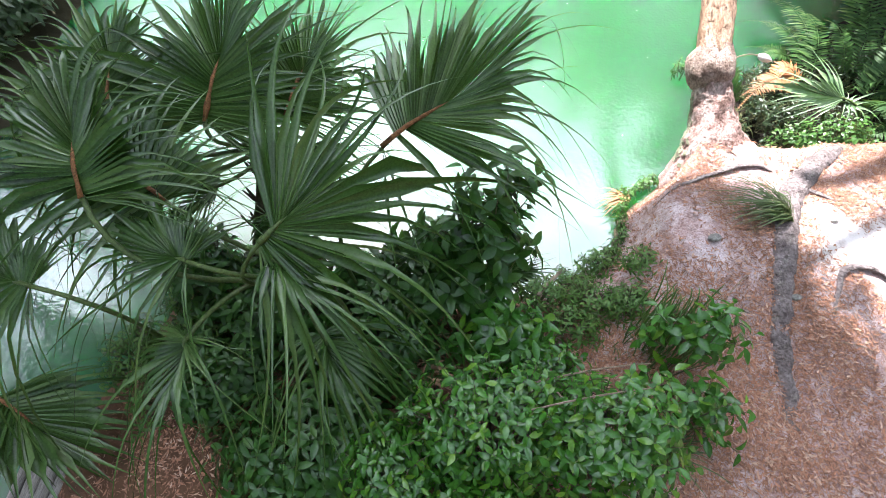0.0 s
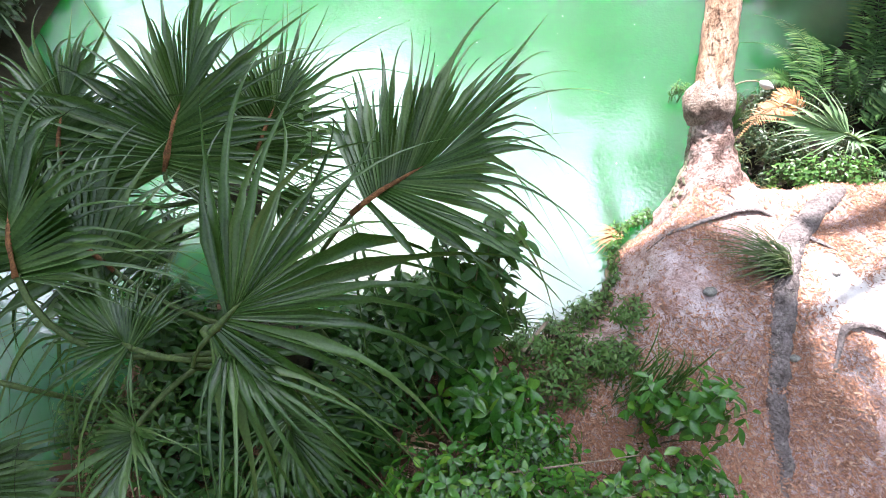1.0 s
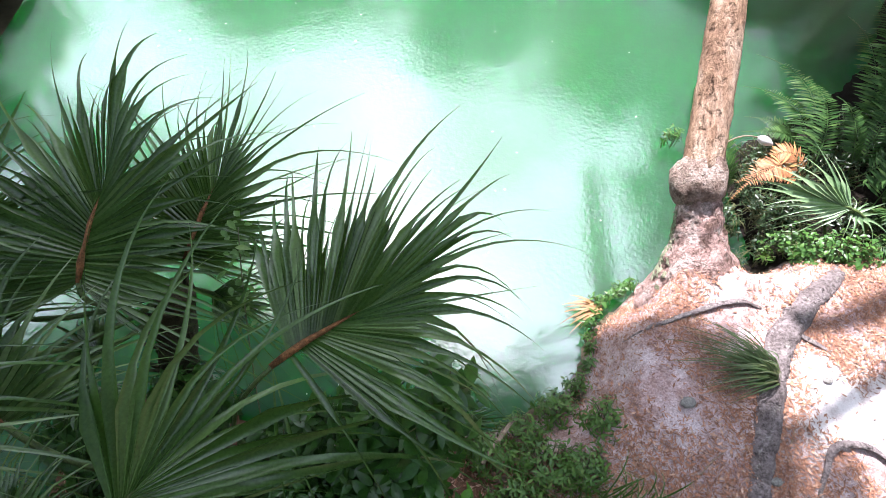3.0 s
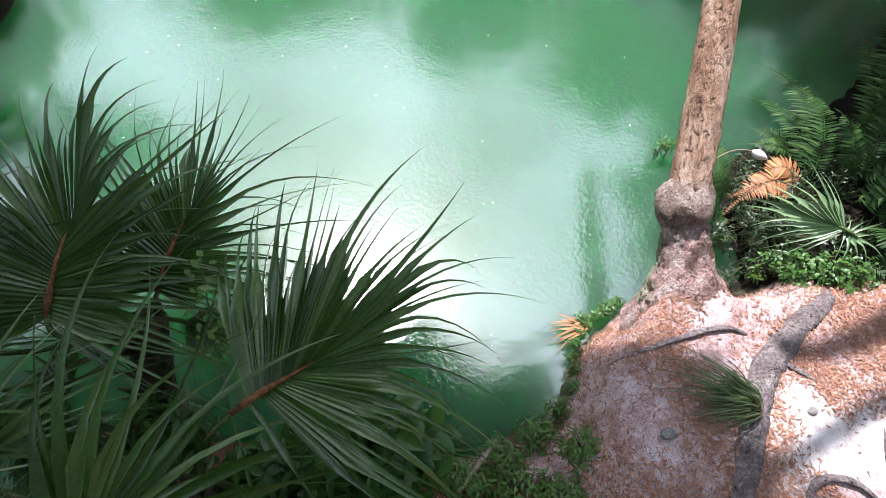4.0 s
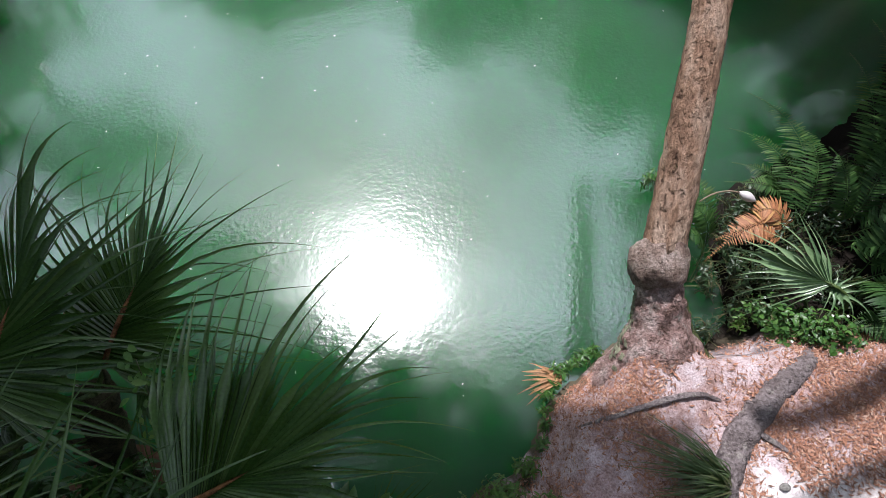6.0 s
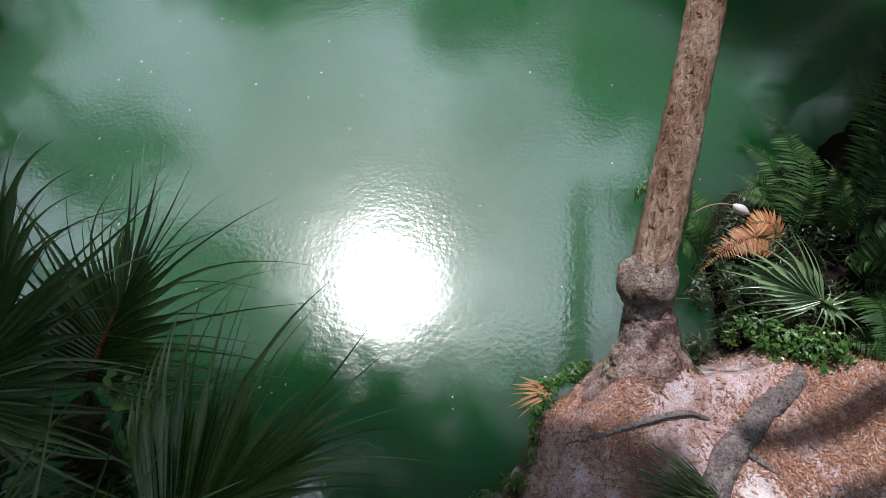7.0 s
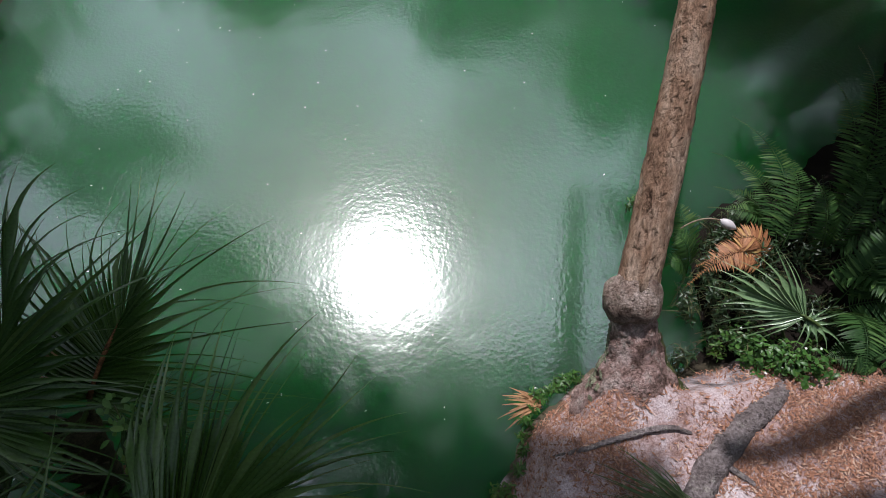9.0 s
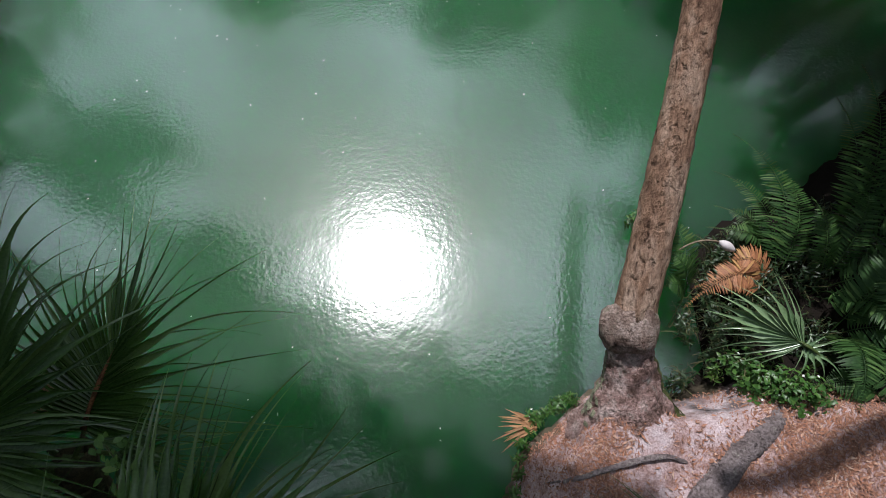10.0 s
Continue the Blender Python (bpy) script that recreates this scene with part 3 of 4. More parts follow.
# ---- the leaning palm at the water's edge ----
def lumpy(geo, seed, amount, scale):
    for i, v in enumerate(geo[0]):
        q = Vector(v)
        k = noise.noise(q * scale + Vector((seed, 0, 0))) * amount + noise.noise(q * scale * 3.1 + Vector((0, seed, 0))) * amount * 0.45
        c = Vector((0, 0, 0))
        geo[0][i] = tuple(q + noise.noise_vector(q * scale + Vector((seed, 3, 1))) * amount * 0.6 + (q - c).normalized() * k * 0.3)


def leaning_palm():
    base = Vector((2.62, 3.78, 0.45))
    ob = thing("leaning_palm", base, "leaning palm with grey-brown ringed trunk and swollen collar on the bank", "palm tree")
    rng = random.Random(3)
    # upper trunk
    a, b = Vector((2.60, 4.36, 1.33)), Vector((3.29, 8.2, 3.0))
    pts = [a.lerp(b, i / 60) + Vector((0.05 * math.sin(i / 60 * 2.2), 0, 0.10 * math.sin(i / 60 * math.pi))) for i in range(61)]
    geo = Geo()
    turn = (b - a).to_track_quat("Z", "Y").to_matrix().to_4x4()
    back = turn.inverted()
    tube(geo, [back @ (p - base) for p in pts], [(0.160 - 0.036 * i / 60) * (1 + 0.012 * math.sin(i * 2.1) + rng.uniform(-0.02, 0.02)) for i in range(61)], 28, 0.035, rng)
    lumpy(geo, 1.0, 0.016, 8)
    trunk = part("trunk", geo, M_BARK, ob)
    trunk.matrix_local = turn
    # collar
    col = Geo()
    c = [Vector((2.60, 4.16, 1.17)), Vector((2.595, 4.20, 1.19)), Vector((2.59, 4.25, 1.22)), Vector((2.59, 4.32, 1.27)), Vector((2.59, 4.39, 1.32)), Vector((2.60, 4.44, 1.35)), Vector((2.60, 4.47, 1.36))]
    tube(col, [p - base for p in c], [0.13, 0.185, 0.21, 0.218, 0.21, 0.185, 0.14], 44, 0.03, rng)
    lumpy(col, 4.0, 0.05, 6)
    lumpy(col, 9.0, 0.03, 16)
    lumpy(col, 2.0, 0.014, 40)
    part("collar", col, M_COLLAR, ob, "swollen bark collar, dark beneath")
    # flared foot
    foot = Geo()
    rings = [((2.61, 4.24, 1.20), 0.15, 0), ((2.63, 4.19, 1.12), 0.175, 0.02), ((2.66, 4.13, 1.03), 0.19, 0.03), ((2.68, 4.05, 0.94), 0.21, 0.05), ((2.70, 3.96, 0.86), 0.245, 0.08), ((2.71, 3.87, 0.79), 0.295, 0.12),
             ((2.73, 3.78, 0.72), 0.335, 0.14), ((2.75, 3.69, 0.655), 0.40, 0.16), ((2.77, 3.61, 0.58), 0.46, 0.16), ((2.79, 3.55, 0.49), 0.52, 0.16), ((2.80, 3.52, 0.36), 0.57, 0.16)]
    fine = []
    for (p0, r0, l0), (p1, r1, l1) in zip(rings, rings[1:]):
        fine += [(tuple(Vector(p0).lerp(Vector(p1), k / 4)), r0 + (r1 - r0) * k / 4, l0 + (l1 - l0) * k / 4) for k in range(4)]
    rings = fine + rings[-1:]
    verts, faces, sides = [], [], 64
    for i, (p, r, lobe) in enumerate(rings):
        p = Vector(p)
        k = i / (len(rings) - 1)
        e1 = Vector((1, 0, 0))
        e2 = Vector((0, 0.55 + 0.45 * k, -0.83 * (1 - k))).normalized()
        for j in range(sides):
            al = 2 * math.pi * j / sides
            rr = r * (1 + lobe * (0.45 * math.sin(3 * al + 0.6) + 0.25 * math.sin(5 * al + 1.0) + 0.12 * math.sin(11 * al)))
            verts.append(p + e1 * (math.cos(al) * rr) + e2 * (math.sin(al) * rr * (1 - 0.25 * k)) - base)
    for i in range(len(rings) - 1):
        for j in range(sides):
            q, w = i * sides + j, i * sides + (j + 1) % sides
            faces.append((q, w, w + sides, q + sides))
    foot.add(verts, faces)
    lumpy(foot, 7.0, 0.05, 6)
    lumpy(foot, 8.0, 0.03, 19)
    lumpy(foot, 5.0, 0.012, 45)
    part("root_flare", foot, M_ROOT, ob, "flared root foot with pinkish grey bark")
    # moss on the side away from the sun and lichen on the water side
    for name, lo, hi, material in (("moss", -2, 5, M_MOSS), ("lichen", 27, 33, M_LICHEN)):
        green = Geo()
        cells = [(i, j % sides) for i in range(6, 30) for j in range(lo, hi) if rng.random() < (0.75 if name == "moss" else 0.5)]
        for i, j in cells:
            ids = [i * sides + j, i * sides + (j + 1) % sides, (i + 1) * sides + (j + 1) % sides, (i + 1) * sides + j]
            c = sum((Vector(foot[0][q]) for q in ids), Vector()) / 4
            mid_i = Vector(rings[i][0]) - base
            out = (c - mid_i).normalized()
            quad = [c + (Vector(foot[0][q]) - c) * 1.15 + out * 0.004 for q in ids]
            green.add(quad + [c + out * rng.uniform(0.012, 0.022)], [(0, 1, 4), (1, 2, 4), (2, 3, 4), (3, 0, 4)])
        tagged(part(name, green, material, ob, "green-brown moss on the bark" if name == "moss" else "pale greenish lichen on the bark"), kind="stuff")
    return ob


leaning_palm()


def root(name, label, pts, radii, mat_, seed, category="root", lump=0.02, parent=None):
    rng = random.Random(seed)
    o = Vector(pts[0])
    o.z = gz(o.x, o.y)
    geo = Geo()
    dense = []
    rad = []
    for i in range(len(pts) - 1):
        for k in range(8):
            u = k / 8
            p0, p1 = Vector(pts[max(i - 1, 0)]), Vector(pts[i])
            p2, p3 = Vector(pts[i + 1]), Vector(pts[min(i + 2, len(pts) - 1)])
            q = 0.5 * ((2 * p1) + (p2 - p0) * u + (2 * p0 - 5 * p1 + 4 * p2 - p3) * u * u + (3 * p1 - p0 - 3 * p2 + p3) * u ** 3)
            dense.append(q)
            rad.append(radii[i] * (1 - u) + radii[i + 1] * u)
    dense.append(Vector(pts[-1]))
    rad.append(radii[-1])
    tube(geo, [Vector((p.x, p.y, gz(p.x, p.y) + p.z)) - o for p in dense], rad, 12, 0.08, rng, flat=0.6)
    lumpy(geo, seed, lump, 9)
    ob = mesh_object(name, geo[0], geo[1], mat_, parent)
    if parent:
        ob.location = o - parent.location
        return ob
    ob.location = o
    return tagged(ob, label, category)


thick_root = root("root", "thick grey weathered root lying along the sandy bank", [(4.2, 4.05, -0.12), (3.95, 3.82, -0.04), (3.64, 3.58, -0.01), (3.32, 3.30, 0.0), (3.08, 3.00, 0.0), (2.93, 2.70, -0.005), (2.82, 2.40, -0.01), (2.74, 2.05, -0.02), (2.68, 1.7, -0.02), (2.64, 1.3, -0.03), (2.6, 0.9, -0.07)],
     [0.05, 0.07, 0.095, 0.11, 0.11, 0.11, 0.10, 0.095, 0.09, 0.085, 0.06], M_GREYROOT, 11, lump=0.045)
root("root", "slender curved root half buried below the leaning palm", [(3.08, 3.40, 0.0), (2.90, 3.43, 0.02), (2.65, 3.38, 0.03), (2.40, 3.30, 0.02), (2.15, 3.22, 0.0), (2.0, 3.2, -0.02)],
     [0.014, 0.021, 0.024, 0.023, 0.018, 0.009], M_GREYROOT, 12, lump=0.008)
root("root", "crooked thin root sticking out of the sand", [(3.12, 1.95, -0.01), (3.22, 2.18, 0.02), (3.30, 2.33, 0.03), (3.52, 2.36, 0.03), (3.75, 2.26, 0.02), (3.95, 2.12, -0.02)],
     [0.014, 0.02, 0.03, 0.028, 0.02, 0.01], M_GREYROOT, 13, lump=0.008)
root("root", "long thin surface root running through leaf litter", [(3.95, 2.75, -0.01), (3.90, 2.4, 0.015), (3.86, 2.0, 0.015), (3.78, 1.6, 0.015), (3.72, 1.2, -0.01)],
     [0.012, 0.02, 0.022, 0.02, 0.012], M_GREYROOT, 14, lump=0.006)
root("side_root", "", [(3.28, 3.2, 0.02), (3.42, 3.10, 0.02), (3.55, 3.02, -0.01)], [0.03, 0.022, 0.01], M_GREYROOT, 15, lump=0.006, parent=thick_root)
root("stick", "bare brown stick lying at the water's edge", [(0.80, 2.22, 0.22), (0.95, 2.42, 0.30), (1.1, 2.62, 0.34)], [0.016, 0.018, 0.014], M_WOOD, 16, "stick", 0.002)


# ---- fan palms ----
P1, P2 = Vector((-1.0, 2.1, 0.0)), Vector((-1.66, 2.70, 0.0))
P1.z, P2.z = gz(P1.x, P1.y) - 0.03, gz(P2.x, P2.y) - 0.05


def palm_trunk(ob, top, r, seed):
    rng = random.Random(seed)
    geo = Geo()
    o = ob.location
    pts = [Vector((0, 0, 0)).lerp(Vector(top) - o, i / 14) for i in range(15)]
    tube(geo, pts, [r * (1.15 - 0.2 * i / 14) * rng.uniform(0.95, 1.05) for i in range(15)], 14, 0.06, rng)
    part("trunk", geo, M_BOOT, ob, "brown trunk covered in old leaf bases")
    for k in range(26):
        u = 0.25 + 0.75 * k / 26
        p = Vector((0, 0, 0)).lerp(Vector(top) - o, u)
        a = k * 2.4
        d = Vector((math.cos(a), math.sin(a), 0))
        boots = Geo()
        tube(boots, [p + d * r * 0.7, p + d * (r * 1.15) + Vector((0, 0, 0.08)), p + d * (r * 1.5) + Vector((0, 0, 0.2))], [0.035, 0.03, 0.012], 6, 0.1, rng, flat=0.5)
        part("leaf_base", boots, M_BOOT, ob)


near_palm = thing("fan_palm", P1, "young fan palm with broad pleated dark green fronds on the bank", "palm tree", "fan palms")
crown1 = Vector((-0.95, 2.05, 1.15))
palm_trunk(near_palm, crown1, 0.12, 21)
tall_palm = thing("fan_palm", P2, "fan palm with brown trunk and drooping dark green fronds", "palm tree", "fan palms")
crown2 = Vector((-1.35, 3.15, 1.40))
palm_trunk(tall_palm, crown2, 0.13, 22)

NEAR = [  # hub, axis, normal, radius, and the leaf's habit
    ((-0.38, 2.42, 2.0), (0.73, 0.38, 0.56), (-0.57, -0.30, 0.75), 1.50, dict(upper_long=1.04, finer=0.3, droop=0.34, spread=124, segs=88, split=0.44, lower=0.9, fold_low=0.7, cup=0.10, wild=1.5, ragged=0.10, upper_end=84, lower_end=70)),
    ((-1.0, 1.66, 2.0), (0.53, 0.57, 0.30), (0.05, -0.55, 0.80), 1.70, dict(droop=0.24, spread=135, segs=48, split=0.34, finer=0.2, lower=0.75, fold_low=0.45, gap=0.08, costa_len=0.12, arch=0.04, wild=2.6, ragged=0.10, upper_end=56, upper_long=1.05)),
    ((-1.45, 1.65, 1.85), (-0.75, 0.25, 0.10), (-0.1, -0.35, 0.9), 1.3, dict(droop=0.75, spread=125, segs=44, split=0.22, lower=0.8, gap=0.2, costa_len=0.10, wild=2.4)),
    ((-0.75, 1.45, 1.35), (0.45, -0.6, -0.15), (0.2, 0.2, 0.9), 1.05, dict(droop=0.7, spread=100, segs=28, split=0.24, lower=0.6, gap=0.25, costa_len=0.10, wild=2.4)),
    ((-1.5, 1.35, 1.5), (-0.35, -0.75, -0.1), (-0.2, 0.3, 0.9), 1.0, dict(droop=0.8, spread=110, segs=30, split=0.24, lower=0.6, gap=0.25, costa_len=0.10, wild=2.4)),
    ((-1.75, 2.15, 1.8), (-0.75, 0.5, 0.25), (0.2, -0.3, 0.9), 1.2, dict(droop=0.35, spread=120, segs=44, split=0.38, lower=0.8)),
]
NEAR += [
    ((-0.95, 1.62, 1.92), (0.62, -0.32, -0.05), (0.1, 0.1, 0.9), 1.2, dict(droop=0.55, spread=75, segs=17, split=0.2, gap=0.12, costa_len=0.1, wild=1.8)),
    ((-2.05, 1.95, 2.05), (-0.35, 0.70, 0.35), (0.0, -0.55, 0.80), 1.35, dict(droop=0.55, spread=125, segs=56, split=0.36, lower=0.7, wild=2.2, gap=0.08)),
    ((-2.35, 1.55, 1.75), (-0.80, 0.15, 0.15), (-0.1, -0.35, 0.85), 1.2, dict(droop=0.75, spread=120, segs=40, split=0.28, lower=0.7, gap=0.15, costa_len=0.15, wild=2.4)),
]
for k, (hub, axis, normal, radius, habit) in enumerate(NEAR):
    palm_frond(near_palm, {0: Vector((-0.62, 2.2, 0.5)), 8: Vector((-2.2, 1.8, 0.3))}.get(k, crown1), hub, axis, normal, radius, 31 + k, **habit)
TALL = [
    ((-1.78, 3.03, 1.70), (0.05, 0.85, 0.50), (0.0, -0.5, 0.86), 1.72, dict(droop=0.22, spread=128, segs=70, split=0.38, ragged=0.12, gap=0.10, wild=1.7)),
    ((-1.28, 3.33, 1.50), (0.18, 0.88, 0.42), (0.0, -0.45, 0.86), 1.62, dict(droop=0.17, spread=112, segs=62, split=0.30, ragged=0.12, gap=0.28, wild=1.7)),
    ((-1.15, 3.2, 1.25), (0.70, -0.15, -0.40), (0.3, -0.2, 0.9), 0.95, dict(droop=0.12, spread=70, segs=22, split=0.24, gap=0.3, costa_len=0.1)),
    ((-2.5, 3.1, 1.75), (-0.2, 0.85, 0.45), (0.1, -0.5, 0.86), 1.25, dict(droop=0.3, spread=120, segs=56, split=0.38, ragged=0.12, wild=2.0)),
    ((-2.45, 2.75, 1.6), (-0.65, 0.6, 0.3), (0.2, -0.4, 0.9), 1.35, dict(droop=0.25, spread=125, segs=50, split=0.40, lower=0.8)),
    ((-1.75, 2.75, 1.3), (-0.75, -0.1, -0.25), (-0.2, 0.0, 0.9), 0.95, dict(droop=0.4, spread=95, segs=28, split=0.3, lower=0.8, costa_len=0.15)),
]
for k, (hub, axis, normal, radius, habit) in enumerate(TALL):
    palm_frond(tall_palm, crown2, hub, axis, normal, radius, 51 + k, **habit)

palm_frond(tall_palm, crown2, (-1.62, 3.3, 1.42), (-0.25, 0.85, 0.1), (0.1, -0.4, 0.9), 0.62, 61, M_DRY, droop=0.5, spread=60, segs=18, split=0.4, costa_len=0.15, wild=2.0)
edge_palm = thing("fan_palm", (-3.0, 0.7, gz(-3.0, 0.7)), "low fan palm leaf spreading over the landing and water", "palm tree", "fan palms")
palm_frond(edge_palm, (-3.1, 0.7, gz(-3.0, 0.7)), (-3.0, 1.22, 0.85), (0.55, -0.25, -0.15), (0.25, 0.45, 0.8), 0.95, 71, droop=0.3, spread=85, segs=30)
low_palmetto = thing("palmetto", (0.35, 2.3, gz(0.35, 2.3)), "small dark palmetto leaf low over the water's edge", "palmetto")
palm_frond(low_palmetto, (0.3, 2.2, 0.2), (0.42, 2.46, 0.42), (0.9, 0.18, 0.05), (0.0, -0.6, 0.75), 0.62, 72, segs=26, spread=70, droop=0.1, split=0.35)

# ---- shrubs ----
shrub("shrub", (0.5, 1.0, gz(0.5, 1.0)), "dense bright green leafy shrub covering the bank", "shrub",
      [((0.35, 0.95, 0.95), (0.75, 0.5, 0.55)), ((0.95, 0.80, 1.25), (0.45, 0.45, 0.55)), ((-0.25, 0.75, 0.75), (0.5, 0.45, 0.4)), ((0.75, 1.45, 0.6), (0.4, 0.35, 0.35)), ((0.2, 0.4, 0.9), (0.6, 0.3, 0.4))], 41, 0.075, 0.034, sprays=115)
shrub("shrub", (0.4, 2.2, gz(0.4, 2.2)), "slender upright shrub with large dark pointed leaves", "shrub", [((0.40, 2.42, 1.52), (0.40, 0.28, 0.40)), ((0.12, 2.32, 1.2), (0.36, 0.28, 0.3))], 50, 0.17, 0.075, 20, material=M_BROAD, twig=0.006, reach=0.24, droop=0.5)
shrub("shrub", (0.45, 1.75, gz(0.45, 1.75)), "leafy shrub with large glossy blue-green leaves", "shrub", [((0.5, 1.75, 0.65), (0.42, 0.3, 0.35))], 46, 0.15, 0.06, 60)
shrub("shrub", (1.55, 1.45, gz(1.55, 1.45)), "upright thin green sapling with large soft leaves", "shrub", [((1.74, 1.62, 0.85), (0.42, 0.32, 0.65)), ((1.5, 1.15, 0.75), (0.40, 0.34, 0.5)), ((1.88, 1.2, 0.55), (0.28, 0.3, 0.4))], 42, 0.11, 0.052, 24, reach=0.2)
blade_tuft("grass_tuft", (1.78, 1.82, gz(1.78, 1.82)), "tall thin green grass among saplings on the bank", "grass", 150, 0.8, 55, (0, 0.05, 0.35), 0.012, M_HERB, 0.28, 0.24)
shrub("shrub", (0.3, 2.2, gz(0.3, 2.2)), "dark green shrub with broad pointed leaves by the water", "shrub", [((0.38, 2.3, 1.15), (0.34, 0.28, 0.45)), ((0.2, 2.15, 0.7), (0.5, 0.3, 0.4))], 43, 0.16, 0.075, 26, material=M_BROAD)
shrub("undergrowth", (-0.6, 1.7, gz(-0.6, 1.7)), "dark undergrowth beneath the fan palms", "undergrowth", [((-0.6, 1.8, 0.5), (0.75, 0.55, 0.45)), ((-1.6, 2.1, 0.45), (0.7, 0.6, 0.45)), ((-0.9, 1.0, 0.5), (0.8, 0.6, 0.4)), ((-1.7, 1.5, 0.4), (0.5, 0.4, 0.35)), ((-1.95, 2.35, 0.7), (0.4, 0.35, 0.5)), ((-1.3, 2.6, 0.7), (0.35, 0.25, 0.4))], 47, 0.11, 0.045, 70, material=M_BROAD)
shrub("undergrowth", (-0.05, 2.1, gz(-0.05, 2.1)), "dark leafy plants crowding the water's edge between the palms", "undergrowth", [((-0.1, 2.2, 0.6), (0.5, 0.32, 0.5)), ((-0.55, 2.3, 0.5), (0.4, 0.3, 0.45)), ((-0.1, 2.5, 0.75), (0.45, 0.22, 0.45))], 57, 0.14, 0.06, 50, material=M_BROAD)
shrub("undergrowth", (-2.5, 1.8, gz(-2.5, 1.8)), "low green weeds at the water below the fan palms", "undergrowth", [((-2.5, 1.75, 0.35), (0.3, 0.4, 0.25)), ((-2.2, 2.35, 0.35), (0.35, 0.35, 0.25)), ((-2.15, 1.4, 0.38), (0.35, 0.35, 0.25)), ((-1.95, 1.75, 0.55), (0.35, 0.35, 0.3))], 48, 0.055, 0.022, 90, material=M_WEED)
shrub("weeds", (4.05, 4.05, gz(4.05, 4.05)), "bright green low weeds with small white flowers", "weeds", [((4.12, 4.0, 0.62), (0.40, 0.26, 0.36)), ((3.95, 4.12, 0.5), (0.3, 0.22, 0.34)), ((3.85, 4.28, 0.42), (0.26, 0.2, 0.28)), ((4.45, 3.85, 0.5), (0.32, 0.18, 0.25))], 44, 0.055, 0.03, 95, material=M_HERB, reach=0.16, droop=0.5)
shrub("weeds", (3.65, 4.2, gz(3.65, 4.2)), "single light green seedling at the edge of the bank", "weeds", [((3.66, 4.24, 0.3), (0.10, 0.10, 0.08))], 49, 0.06, 0.02, 90, material=M_WEED)
SHORE = [(1.15, 2.5, 0.26, 0.24), (1.45, 2.68, 0.25, 0.22), (1.68, 2.94, 0.15, 0.2), (1.85, 3.3, 0.09, 0.15), (1.3, 2.2, 0.34, 0.16), (1.75, 2.55, 0.24, 0.12), (0.85, 2.3, 0.28, 0.24), (1.05, 1.95, 0.3, 0.2), (1.6, 2.2, 0.28, 0.10), (3.16, 5.93, 0.14, 0.2), (2.02, 3.78, 0.12, 0.09), (2.2, 3.9, 0.12, 0.09), (2.36, 3.99, 0.10, 0.08), (1.9, 3.55, 0.09, 0.1), (1.8, 3.12, 0.1, 0.14), (1.86, 3.42, 0.07, 0.1), (1.95, 3.66, 0.08, 0.08), (2.1, 3.84, 0.08, 0.08), (2.28, 3.95, 0.08, 0.08)]
for k, (x, y, r, h) in enumerate(SHORE):
    shrub("weeds", (x, y, gz(x, y)), "low green weeds along the water's edge", "weeds", [((x, y, max(gz(x, y), 0.05) + h * 0.5), (r, r * 0.8, h))], 140 + k, 0.06, 0.019, 120, material=M_WEED if x < 1.8 else M_HERB, group="weeds along the shore", reach=0.09)
blade_tuft("grass_tuft", (2.98, 2.80, gz(2.98, 2.80)), "tuft of long dark green blades growing beside a root", "grass", 150, 0.7, 51, (-0.66, 0.22, 0), spread=0.5, width=0.013)
blade_tuft("grass_tuft", (1.6, 1.0, gz(1.6, 1.0)), "tuft of long thin green blades beside the shrub", "grass", 80, 0.5, 52, (0.15, 0.0, 0))
blade_tuft("grass_tuft", (1.6, 1.9, gz(1.6, 1.9)), "thin upright grass on the leaf-strewn bank", "grass", 70, 0.35, 54, (0, 0.1, 0), 0.008, M_GRASS, 0.5, 0.25)
blade_tuft("dead_plant", (2.0, 3.72, 0.05), "withered orange-brown plant hanging over the water's edge", "plant", 34, 0.36, 53, (-0.62, -0.12, -0.22), 0.026, M_STRAW, 0.55, 0.04)
DEAD = [(-0.45, 1.62, 0.28), (-0.2, 1.55, 0.25), (-0.75, 1.7, 0.25)]
for k, (x, y, z) in enumerate(DEAD):
    blade_tuft("dead_frond", (x, y, gz(x, y)), "dry brown palm frond lying under the shrubs", "palm frond", 40, 0.5, 150 + k, (0.45, -0.05, 0), 0.02, M_DRY, 0.35, 0.06, "dead fronds")

